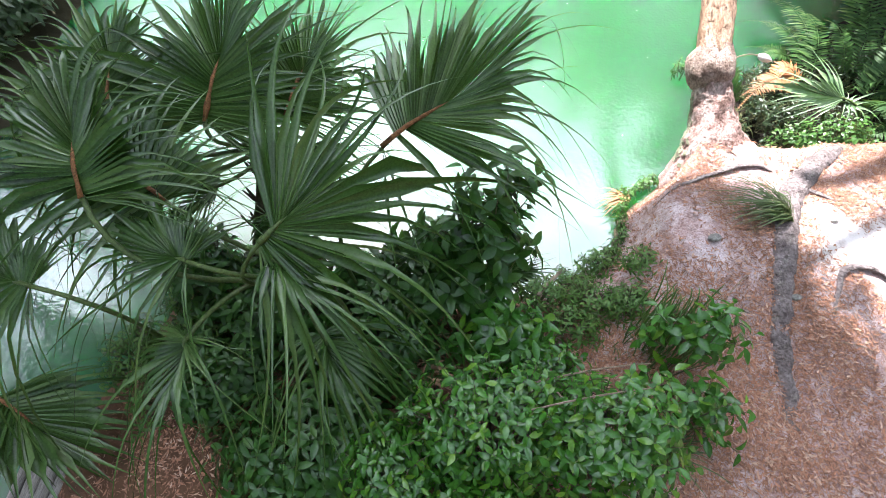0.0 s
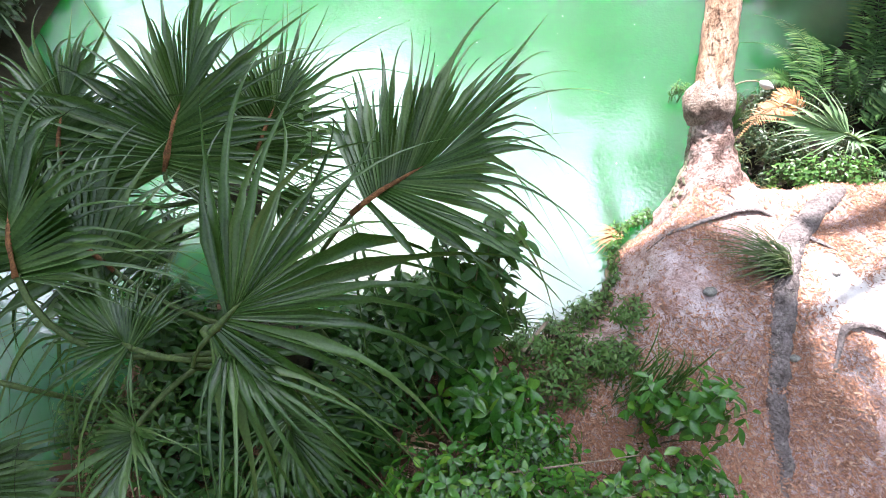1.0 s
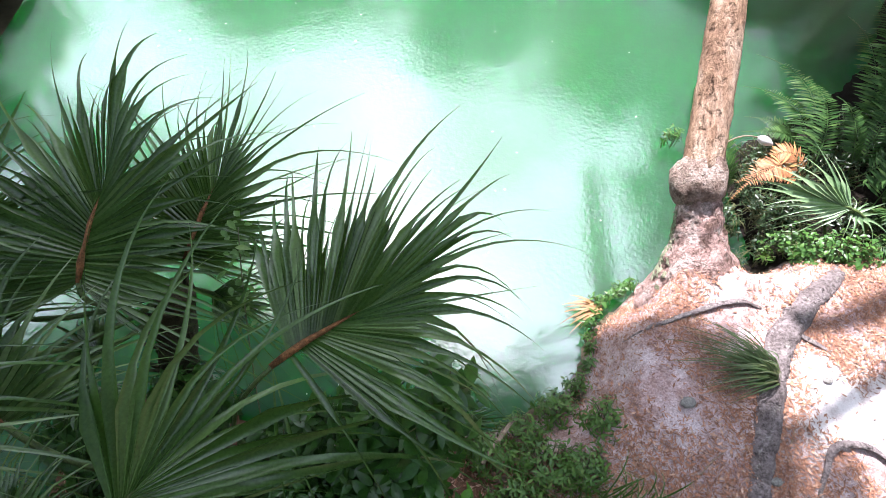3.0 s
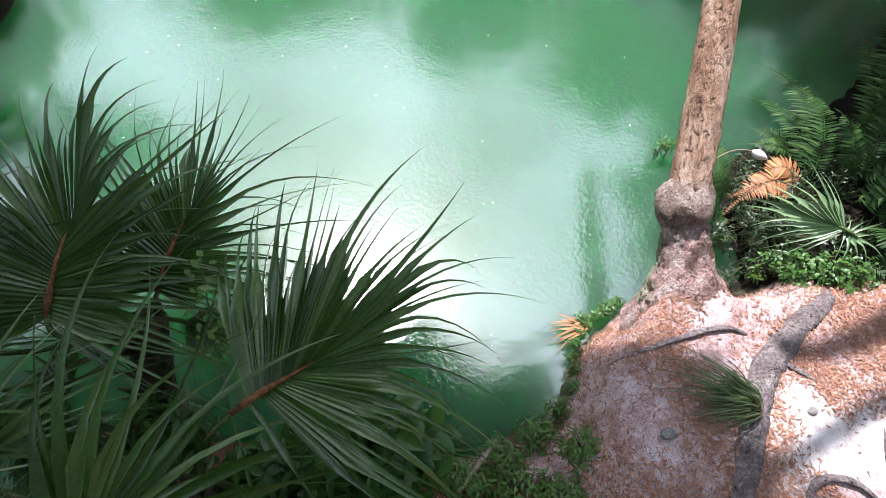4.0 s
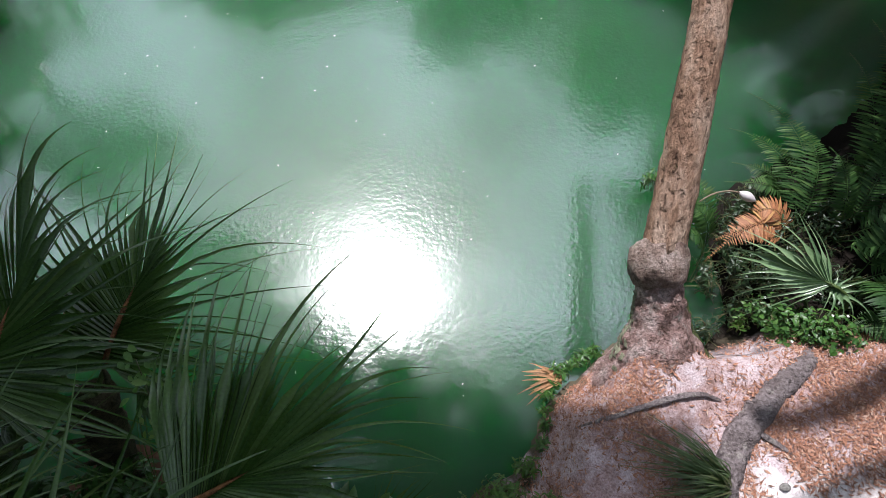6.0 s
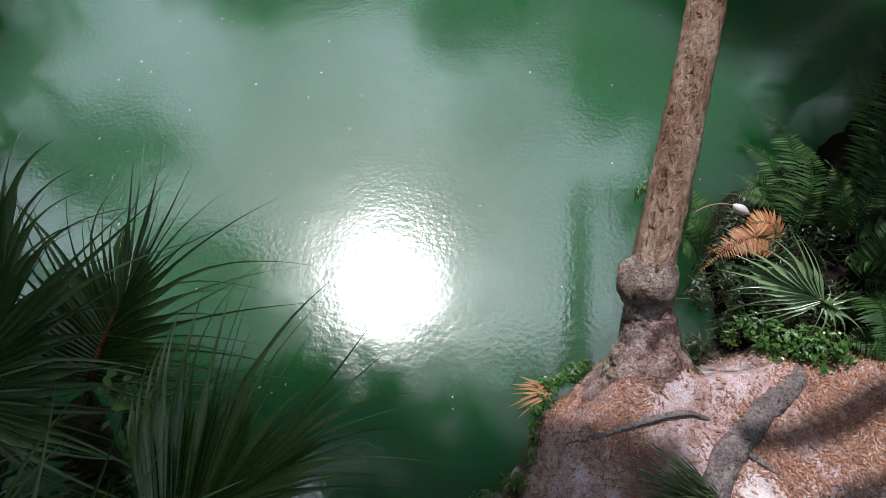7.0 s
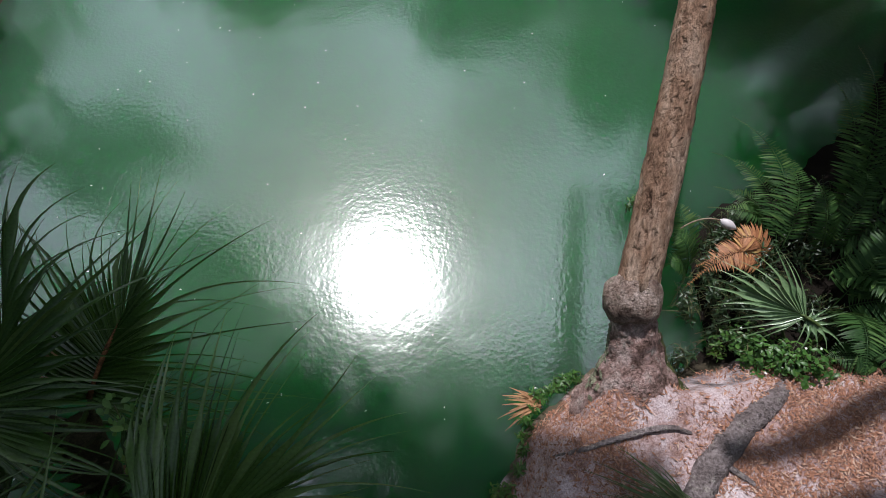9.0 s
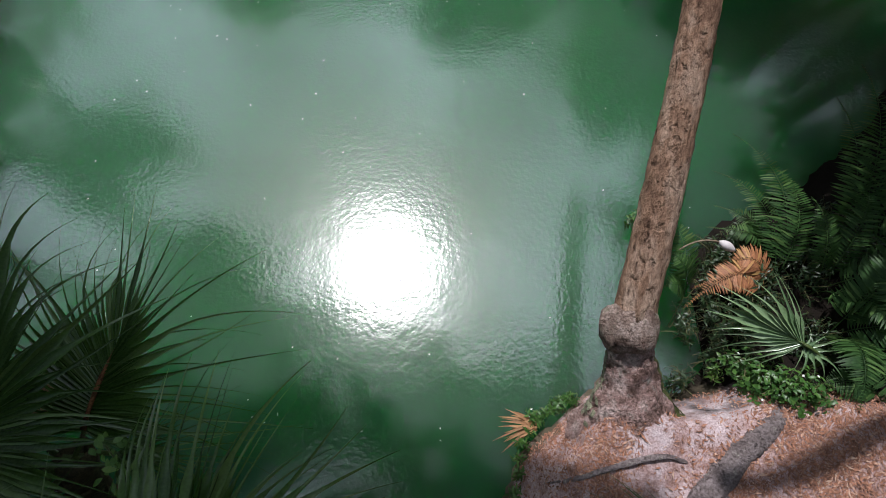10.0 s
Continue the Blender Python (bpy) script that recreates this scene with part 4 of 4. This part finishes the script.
# plants packed in, near-black, to stand for shade on the wet bank
shrub("undergrowth", (3.95, 4.7, gz(3.95, 4.7)), "straggling plants, darkened for shade, on the wet bank beneath the palmetto", "undergrowth", [((3.72, 4.40, 0.2), (0.16, 0.24, 0.22)), ((3.75, 5.05, 0.3), (0.2, 0.4, 0.3)), ((4.0, 4.7, 0.4), (0.3, 0.35, 0.25)), ((4.2, 5.1, 0.4), (0.35, 0.4, 0.3)), ((3.4, 4.2, 0.16), (0.2, 0.16, 0.2)), ((3.5, 4.75, 0.2), (0.16, 0.3, 0.2)), ((3.72, 4.7, 0.4), (0.2, 0.35, 0.3)), ((4.55, 4.55, 0.45), (0.35, 0.35, 0.25)), ((4.25, 5.6, 0.35), (0.35, 0.3, 0.25)), ((4.7, 5.3, 0.4), (0.35, 0.4, 0.3)), ((5.1, 5.6, 0.5), (0.4, 0.5, 0.35)), ((3.95, 5.5, 0.3), (0.3, 0.3, 0.25))], 241, 0.06, 0.018, 70, material=M_SHADE_DARK, droop=0.8, reach=0.2)

# ---- ferns and palmetto ----
fern((4.35, 5.15, gz(4.35, 5.15)), "large green fern with arching feathery fronds", [((4.50, 5.80, 1.2), (4.10, 6.72, 0.75), 0.19), ((4.35, 5.75, 1.05), (3.88, 6.34, 0.6), 0.17), ((4.60, 5.65, 1.1), (4.38, 6.28, 0.8), 0.18)], 161)
fern((3.6, 5.05, gz(3.6, 5.05)), "small sunlit green fern beside the leaning trunk", [((3.5, 5.4, 0.8), (3.35, 5.85, 0.5), 0.18), ((3.4, 5.1, 0.7), (3.2, 5.0, 0.45), 0.15), ((3.5, 5.2, 0.8), (3.25, 5.4, 0.5), 0.16)], 171)
fern((5.0, 5.5, gz(5.0, 5.5)), "tall dark green fern with upright fronds", [((5.1, 6.0, 1.6), (5.2, 7.2, 1.3), 0.22), ((5.35, 6.1, 1.6), (5.6, 7.4, 1.4), 0.22), ((5.6, 5.8, 1.4), (6.2, 6.9, 1.2), 0.28), ((4.95, 5.9, 1.4), (4.97, 6.88, 1.15), 0.2), ((5.4, 5.4, 1.4), (6.2, 5.8, 1.0), 0.26)], 181)
fern((4.7, 4.6, gz(4.7, 4.6)), "dark green fern with drooping fronds", [((4.7, 4.5, 1.1), (4.55, 3.85, 0.75), 0.24), ((5.0, 4.7, 1.1), (5.5, 4.3, 0.8), 0.24), ((4.9, 5.0, 1.2), (5.4, 5.3, 1.0), 0.24), ((4.8, 4.4, 1.0), (4.95, 3.8, 0.6), 0.22)], 191)
fern((5.3, 4.3, gz(5.3, 4.3)), "dark green fern in deep shade", [((5.3, 4.1, 0.9), (5.1, 3.5, 0.6), 0.22), ((5.6, 4.4, 1.0), (6.1, 4.5, 0.8), 0.24), ((5.1, 4.7, 1.1), (4.9, 5.2, 0.9), 0.24), ((5.5, 4.8, 1.1), (5.9, 5.3, 0.9), 0.24)], 201)
fern((4.4, 5.6, gz(4.4, 5.6)), "dark green fern on the wet bank", [((4.2, 5.5, 0.8), (3.75, 5.7, 0.5), 0.14), ((4.3, 5.7, 0.7), (3.9, 6.0, 0.45), 0.14)], 211)
fern((4.25, 5.05, gz(4.25, 5.05)), "withered orange-brown fern fronds hanging down", [((4.0, 5.35, 0.8), (3.45, 4.85, 0.35), 0.2), ((4.1, 5.4, 0.85), (3.85, 5.25, 0.45), 0.2), ((4.0, 5.2, 0.75), (3.55, 5.05, 0.4), 0.18)], 221, M_FERN_DEAD)
fern((5.7, 5.6, gz(5.7, 5.6)), "tall dark green fern in deep shade", [((5.8, 6.2, 1.5), (5.9, 7.3, 1.2), 0.26), ((6.1, 5.9, 1.5), (6.8, 6.6, 1.1), 0.26), ((6.0, 5.3, 1.3), (6.6, 5.0, 1.0), 0.26), ((5.4, 5.9, 1.4), (5.3, 6.9, 1.2), 0.2), ((5.5, 5.2, 1.3), (5.3, 4.5, 1.0), 0.26)], 231)
fern((4.75, 5.1, gz(4.75, 5.1)), "dark green fern behind the palmetto", [((5.0, 5.5, 1.2), (5.2, 6.2, 0.9), 0.18), ((4.65, 5.4, 1.1), (4.6, 5.85, 0.9), 0.16), ((5.1, 5.1, 1.2), (5.7, 5.1, 0.9), 0.24), ((4.9, 4.8, 1.1), (5.2, 4.3, 0.9), 0.22)], 251)
fern((4.9, 4.0, gz(4.9, 4.0)), "low dark green fern at the edge of the sand", [((4.8, 3.8, 0.7), (4.6, 3.4, 0.45), 0.18), ((5.1, 3.9, 0.8), (5.4, 3.5, 0.5), 0.2), ((5.2, 4.2, 0.9), (5.7, 4.1, 0.7), 0.2), ((4.7, 4.2, 0.8), (4.35, 4.1, 0.55), 0.18)], 261)
pm = thing("palmetto", (4.35, 4.35, gz(4.35, 4.35)), "small palmetto with pale green fan leaf among ferns", "palmetto")
palm_frond(pm, (4.4, 4.3, 0.2), (4.17, 4.38, 0.88), (-0.72, 0.36, 0.05), (-0.25, -0.45, 0.85), 0.80, 91, M_PALMETTO, segs=17, spread=60, droop=0.14, split=0.38, gap=0.04, cup=0.05, costa_len=0.10, wild=1.4)
palm_frond(pm, (4.4, 4.3, 0.2), (4.20, 4.37, 0.84), (0.65, -0.45, 0.15), (0.2, -0.45, 0.85), 0.36, 92, M_PALMETTO, segs=9, spread=95, droop=0.3, split=0.25, gap=0.3, costa_len=0.1, wild=2.0)

# pale pod on its stalk
pod = thing("pod", (3.8, 5.42, gz(3.8, 5.42)), "pale white pod on a thin bare stalk over ferns", "pod")
_g = Geo()
tube(_g, [Vector(p) - pod.location for p in bezier((3.38, 5.36, 0.62), (3.55, 5.46, 0.74), (3.75, 5.42, 0.70), 8)], [0.008] * 8, 6)
part("stalk", _g, M_WOOD, pod)
_g = Geo()
tube(_g, [Vector((3.74 + 0.022 * i, 5.43 - 0.012 * i, 0.70 - 0.004 * i)) - pod.location for i in range(8)], [0.008, 0.03, 0.042, 0.048, 0.046, 0.038, 0.024, 0.006], 10)
part("husk", _g, M_POD, pod)


# ---- old wooden landing beside the water ----
landing = thing("landing", (-2.75, 0.85, gz(-2.75, 0.85)), "weathered grey wooden landing at the water's edge", "landing")
for k in range(6):
    _g = Geo()
    x0 = -3.0 + 0.105 * k
    _g.add([(x0 + dx - landing.location.x, y - landing.location.y, z - landing.location.z) for z in (0.24, 0.275) for y in (0.1, 1.32 + 0.02 * (k % 3)) for dx in (0.0, 0.098)],
           [(0, 1, 3, 2), (4, 6, 7, 5), (0, 4, 5, 1), (2, 3, 7, 6), (0, 2, 6, 4), (1, 5, 7, 3)])
    part("plank", _g, M_PLANK, landing)
_g = Geo()
tube(_g, [Vector((-3.06, y, 0.25)) - landing.location for y in (0.1, 0.5, 0.9, 1.35)], [0.035] * 4, 8, 0.05, random.Random(9))
part("edge_rail", _g, M_PLANK, landing)
for y in (0.3, 1.3):
    _g = Geo()
    tube(_g, [Vector((-3.07, y, z)) - landing.location for z in (-0.5, 0.0, 0.33)], [0.045] * 3, 9, 0.04, random.Random(10))
    part("post", _g, M_PLANK, landing)

# small things on the sand
def pebble(at, r, label, seed, name="stone", material=None):
    rng = random.Random(seed)
    g = Geo()
    tube(g, [Vector((r * 1.3 * u, r * 0.3 * u, 0)) for u in (-1, -0.7, -0.2, 0.3, 0.75, 1)], [r * 0.1, r * 0.7, r * 0.95, r * 0.9, r * 0.6, r * 0.1], 9, 0.12, rng, flat=0.7)
    ob = mesh_object(name, g[0], g[1], material or M_STONE)
    ob.location = (at[0], at[1], gz(at[0], at[1]) + r * 0.45)
    tagged(ob, label, name)


pebble((3.40, 2.81), 0.03, "grey rounded stone lying on white sand", 3)
pebble((2.86, 2.12), 0.035, "dark stone half sunk in leaf litter", 4)
pebble((2.30, 2.62), 0.045, "grey stone half buried in the bank", 5)

# twigs on the litter
for k, (x, y, a, L) in enumerate([(2.55, 1.45, 0.9, 0.32), (2.75, 1.15, 2.2, 0.28), (2.35, 1.15, -0.4, 0.25), (3.25, 1.75, -0.2, 0.35), (2.4, 2.2, 0.7, 0.3), (3.05, 2.45, 1.1, 0.28), (1.95, 2.1, -0.7, 0.25)]):
    q = [(x + math.cos(a) * L * (u - 0.5), y + math.sin(a) * L * (u - 0.5) + 0.02 * math.sin(3 * u), 0.008) for u in (0, 0.35, 0.7, 1)]
    root("twig", "thin dry twig lying on the leaf litter", q, [0.005, 0.006, 0.005, 0.003], M_WOOD, 300 + k, "twig", 0.001)
# bare vine stems over the shrub
for k, q in enumerate([((0.35, 1.2, 1.0), (0.8, 1.15, 1.55), (1.25, 1.25, 1.35)), ((0.3, 0.95, 1.25), (0.75, 0.95, 1.65), (1.1, 1.0, 1.6)), ((0.55, 1.3, 0.9), (0.7, 1.1, 1.5), (0.72, 0.9, 1.3))]):
    _g = Geo()
    o = Vector((q[0][0], q[0][1], gz(q[0][0], q[0][1])))
    tube(_g, [o - o] + [p - o for p in bezier(*q, 10)], [0.006] * 8 + [0.004] * 3, 6)
    ob = mesh_object("vine", _g[0], _g[1], M_WOOD)
    ob.location = o
    tagged(ob, "bare tan vine stem arching over the shrub", "vine")

# a leafy vine climbing between the palm stalks
climber = thing("climbing_vine", (-0.9, 2.35, gz(-0.9, 2.35)), "thin climbing vine with small bright green leaves among palm stalks", "vine")
_g, _h = Geo(), Geo()
rng_v = random.Random(8)
_p = [q - climber.location for q in bezier((-0.9, 2.35, gz(-0.9, 2.35)), (-0.85, 2.9, 1.3), (-0.70, 3.2, 2.1), 16)]
tube(_g, _p, [0.006 - 0.0002 * i for i in range(16)], 6)
for k in range(46):
    q = _p[rng_v.randrange(9, 16)] + Vector((rng_v.gauss(0, 0.05), rng_v.gauss(0, 0.05), rng_v.gauss(0, 0.05)))
    leaf(_h, q, Vector((rng_v.uniform(-1, 1), rng_v.uniform(-1, 1), rng_v.uniform(-0.4, 0.3))), Vector((0, 0, 1)), rng_v.uniform(0.05, 0.09), rng_v.uniform(0.025, 0.04), 0.2, 0.3)
part("stem", _g, M_STEM, climber)
tagged(part("foliage", _h, M_WEED, climber), kind="stuff")

# white flowers among the weeds
rng_f = random.Random(77)
for k in range(9):
    x, y = 4.05 + rng_f.uniform(-0.35, 0.35), 4.1 + rng_f.uniform(-0.2, 0.25)
    z = 0.72 + rng_f.uniform(-0.08, 0.12)
    fl = thing("flower", (x, y, gz(x, y)), "small white flower on a thin stem", "flower", "white flowers")
    _g = Geo()
    h = z - fl.location.z
    tube(_g, [Vector((0, 0, 0)), Vector((0.01, 0, h * 0.5)), Vector((0, 0, h))], [0.003, 0.0025, 0.002], 5)
    part("stem", _g, M_STEM, fl)
    for j in range(5):
        _g = Geo()
        leaf(_g, Vector((0, 0, h)), Vector((math.cos(j * 1.257), math.sin(j * 1.257), 0.25)), Vector((0, 0, 1)), 0.014, 0.009, 0.2, 0.1)
        part("petal", _g, M_PETAL, fl)

# small pale leaves and petals that float on the river, past counting
rng_w = random.Random(5)
_g = Geo()
for k in range(95):
    x, y = rng_w.uniform(-3.5, 4.0), rng_w.uniform(2.6, 10.0)
    if gz(x, y) < -0.02:
        leaf(_g, Vector((x, y, 0.004)), Vector((rng_w.uniform(-1, 1), rng_w.uniform(-1, 1), 0.02)), Vector((0, 0, 1)), rng_w.uniform(0.012, 0.034), rng_w.uniform(0.008, 0.016), 0.15, 0.05)
ob = mesh_object("floating_leaves", _g[0], _g[1], M_PETAL)
tagged(ob, "tiny pale leaves and petals floating on the river", "leaves", kind="stuff")


# ---- trees round the river: they shade the water and stand in its reflection ----
def tree(at, crown_at, crown_r, label, seed, leaves=5000, leaf_len=0.16):
    rng = random.Random(seed)
    at = Vector((at[0], at[1], gz(at[0], at[1]) - 0.1))
    ob = thing("tree", at, label, "tree", "trees round the river")
    geo = Geo()
    c = Vector(crown_at)
    top = c + Vector((0, 0, crown_r[2] * 0.5))
    mid = Vector((at.x, at.y, (at.z + c.z) * 0.55))
    pts = [p - at for p in bezier(at, mid, top, 12)]
    tube(geo, pts, [0.32 - 0.022 * i for i in range(12)], 10, 0.08, rng)
    ends = []
    for k in range(14):
        u = rng.uniform(0.4, 0.95)
        p = pts[int(u * 11)]
        a, h = rng.uniform(0, 6.283), rng.uniform(-0.4, 0.8)
        e = c + Vector((math.cos(a) * crown_r[0] * 0.8, math.sin(a) * crown_r[1] * 0.8, h * crown_r[2])) - at
        m = p.lerp(e, 0.5) + Vector((rng.uniform(-0.4, 0.4), rng.uniform(-0.4, 0.4), 0.4))
        limb = bezier(p, m, e, 7)
        tube(geo, limb, [0.10 - 0.013 * i for i in range(7)], 6, 0.1, rng)
        ends += limb[5:]
    part("trunk", geo, M_BARK, ob)
    crown = Geo()
    scale = min(1.1, crown_r[0] / 1.8)
    clumps = [(rng.choice(ends) + Vector((rng.gauss(0, 0.5), rng.gauss(0, 0.5), rng.gauss(0, 0.35))) * scale, rng.uniform(0.35, 0.8) * scale) for _ in range(60)]
    clumps += [(c - at + Vector((rng.gauss(0, 0.5) * crown_r[0], rng.gauss(0, 0.5) * crown_r[1], rng.uniform(-0.5, 0.5) * crown_r[2])), rng.uniform(0.4, 0.8) * scale) for _ in range(70)]
    for k in range(leaves):
        p, r = rng.choice(clumps)
        q = p + Vector((rng.gauss(0, r * 0.6), rng.gauss(0, r * 0.6), rng.gauss(0, r * 0.4)))
        d = Vector((rng.uniform(-1, 1), rng.uniform(-1, 1), rng.uniform(-0.6, 0.3)))
        s = d.cross(Vector((rng.uniform(-1, 1), rng.uniform(-1, 1), 1))).normalized() * leaf_len * 0.25
        d = d.normalized() * leaf_len
        crown.add([q, q + d * 0.5 - s, q + d, q + d * 0.5 + s], [(0, 1, 2, 3)])
    part("crown", crown, M_TREE, ob)
    return ob


def limb(a, b, r, seed):
    rng = random.Random(seed)
    g = Geo()
    a, b = Vector(a), Vector(b)
    n = 12
    tube(g, [a.lerp(b, i / n) + Vector((0, 0.12 * math.sin(i * 0.9 + seed), 0.1 * math.sin(i * 0.7))) for i in range(n + 1)], [r * (1 - 0.5 * i / n) for i in range(n + 1)], 9, 0.1, rng)
    return g


def over(x, y, h):
    """The point at height h whose shadow falls on (x, y) of the water."""
    return (x + SUN_DIR.x / SUN_DIR.z * h, y + SUN_DIR.y / SUN_DIR.z * h, h)


TREES = [  # foot, crown centre, crown radii, words, leaves
    ((-11.0, 13.0), (-10.9, 13.4, 9.0), (1.6, 1.6, 1.2), "leafy tree leaning over the river", 2200),
    ((-8.5, 7.0), (-6.4, 7.4, 12.0), (1.9, 1.9, 1.3), "leafy tree leaning over the river", 4500),
    ((-9.5, 10.0), (-8.2, 10.2, 12.0), (1.5, 1.5, 1.0), "leafy tree leaning over the river", 2600),
    ((-12.0, 5.5), (-10.5, 6.0, 11.0), (2.2, 2.2, 1.4), "leafy tree leaning over the river", 3600),
    ((-11.0, 2.0), (-9.6, 3.2, 11.0), (1.9, 1.9, 1.2), "leafy tree leaning over the river", 1500),
    ((-8.0, 4.5), (-3.7, 7.4, 12.5), (1.7, 1.3, 0.9), "tall tree whose crown shades the fan palms", 4500),
    ((-6.0, -1.5), (-2.6, 5.9, 13.5), (1.7, 1.2, 1.0), "spreading oak over the near bank", 3600),
    ((1.8, -3.5), (-0.1, 6.9, 13.0), (1.1, 0.9, 0.8), "spreading oak over the near bank", 1700),
    ((1.5, -4.5), (1.4, 4.0, 13.0), (1.8, 1.1, 0.9), "spreading oak over the near bank", 3200),
    ((-7.5, 2.5), (-2.3, 8.1, 13.0), (1.2, 0.9, 0.7), "tall tree whose crown shades the fan palms", 2600),
    ((-7.0, 0.0), (-1.0, 7.7, 13.0), (1.2, 0.9, 0.7), "tall tree whose crown shades the fan palms", 2400),
    ((0.5, -5.0), (-0.15, 8.2, 13.0), (0.6, 0.5, 0.4), "spreading oak over the near bank", 520),
    ((3.5, -4.5), (2.9, 5.8, 13.0), (1.7, 1.0, 0.7), "spreading oak over the near bank", 2800),
    ((-8.5, 25.0), (-7.9, 24.0, 9.6), (3.2, 2.0, 2.7), "tall leafy tree on the far bank", 5000),
    ((2.0, 24.0), (1.7, 22.6, 9.6), (2.5, 2.0, 3.0), "tall leafy tree on the far bank", 5000),
    ((7.5, 23.5), (7.9, 21.8, 10.0), (2.9, 2.0, 2.8), "tall leafy tree on the far bank", 5000),
    ((13.0, 24.0), (13.0, 22.6, 10.2), (2.8, 2.0, 2.6), "tall leafy tree on the far bank", 5000),
    ((17.5, 20.5), (17.6, 19.4, 9.5), (2.2, 2.2, 3.0), "leafy tree behind the fern bank", 5000),
    ((15.5, 13.5), (14.6, 13.4, 9.6), (2.4, 2.2, 2.2), "leafy tree behind the fern bank", 4500),
    ((12.0, 15.5), (11.0, 15.6, 9.8), (1.6, 1.6, 1.6), "leafy tree behind the fern bank", 3000),
    # unseen low crowns, added to darken the ferns and the right-hand water
    ((9.5, 12.5), (4.9, 11.1, 3.3), (1.3, 1.3, 0.4), "low leafy tree added out of view to shade the fern bank", 4200),
    ((9.0, 10.5), (5.5, 9.3, 3.0), (0.9, 1.0, 0.35), "low leafy tree added out of view to shade the fern bank", 2800),
    ((8.4, 6.8), (5.75, 7.25, 3.5), (1.25, 1.7, 0.35), "low leafy tree added out of view to shade the fern bank", 9000),
]
for k, (foot, crown_at, radii, words, leaves) in enumerate(TREES):
    tree(foot, crown_at, radii, words, 401 + k, leaves, 0.40 if crown_at[2] > 5 else 0.2)
shrub("bush", (-6.0, 7.0, gz(-6.0, 7.0)), "dark leafy bush on the opposite bank", "bush", [((-6.0, 6.8, 0.6), (0.6, 1.2, 0.6)), ((-6.1, 8.6, 0.6), (0.5, 0.8, 0.6)), ((-5.9, 5.3, 0.5), (0.5, 0.7, 0.5)), ((-6.5, 4.2, 0.6), (0.7, 0.8, 0.6)), ((-6.9, 6.2, 0.8), (0.7, 1.3, 0.7))], 111, 0.14, 0.06, 80, material=M_BUSH)

# an oak whose bare limbs reach over the sandy bank and throw bands of shade
oak = thing("tree", (9.0, 5.0, gz(9.0, 5.0) - 0.1), "oak with long bare limbs reaching over the sandy bank", "tree", "trees round the river")
_o = oak.location
_g = limb((9.0, 5.0, -0.2), (8.2, 5.6, 8.0), 0.35, 3)
part("trunk", [[tuple(Vector(v) - _o) for v in _g[0]], _g[1]], M_BARK, oak)
for k, (p, q, r) in enumerate([((2.95, 2.17, 7.0), (4.6, 2.57, 7.0), 0.12), ((3.4, 3.02, 7.5), (4.9, 3.3, 7.5), 0.17)]):
    a, b = over(p[0], p[1], p[2]), over(q[0], q[1], q[2])
    b = Vector(b) + (Vector(b) - Vector(a)).normalized() * 3.2
    _g = limb(b, a, r, k)
    part("limb", [[tuple(Vector(v) - _o) for v in _g[0]], _g[1]], M_BARK, oak)


# ---- the woods all round the river, past counting ----
def woods():
    rng = np.random.default_rng(12)
    rows = [(np.linspace(-22, -11, 7), np.full(7, 25.0), 6.5), (np.linspace(-9, 26, 22), np.full(22, 26.0), 11.0), (np.full(16, -13.5), np.linspace(-8, 24, 16), 5.5), (np.full(20, 21.0), np.linspace(-8, 26, 20), 13.5), (np.linspace(-10, 14, 13), np.full(13, -11.0), 14.0)]
    verts, faces = [], []
    for x, y, tall in [(x, y, row[2]) for row in rows for x, y in zip(row[0], row[1])]:
        h = tall * rng.uniform(0.85, 1.15)
        k = 620
        u = rng.random(k)
        c = np.stack([x + rng.normal(0, 1.5, k), y + rng.normal(0, 1.2, k), 0.5 + u * h], 1)
        d = rng.normal(0, 1, (k, 3))
        d = d / np.linalg.norm(d, axis=1)[:, None] * rng.uniform(0.3, 0.6, (k, 1))
        s = np.cross(d, rng.normal(0, 1, (k, 3))) * 0.7
        base = len(verts)
        quad = np.stack([c, c + d * 0.5 - s * 0.5, c + d, c + d * 0.5 + s * 0.5], 1).reshape(-1, 3)
        verts += quad.tolist()
        faces += (base + 4 * np.arange(k)[:, None] + np.arange(4)).tolist()
    ob = mesh_object("woods", verts, faces, M_TREE, smooth=False)
    tagged(ob, "dense green woods standing round the river", "woods", kind="stuff")


woods()
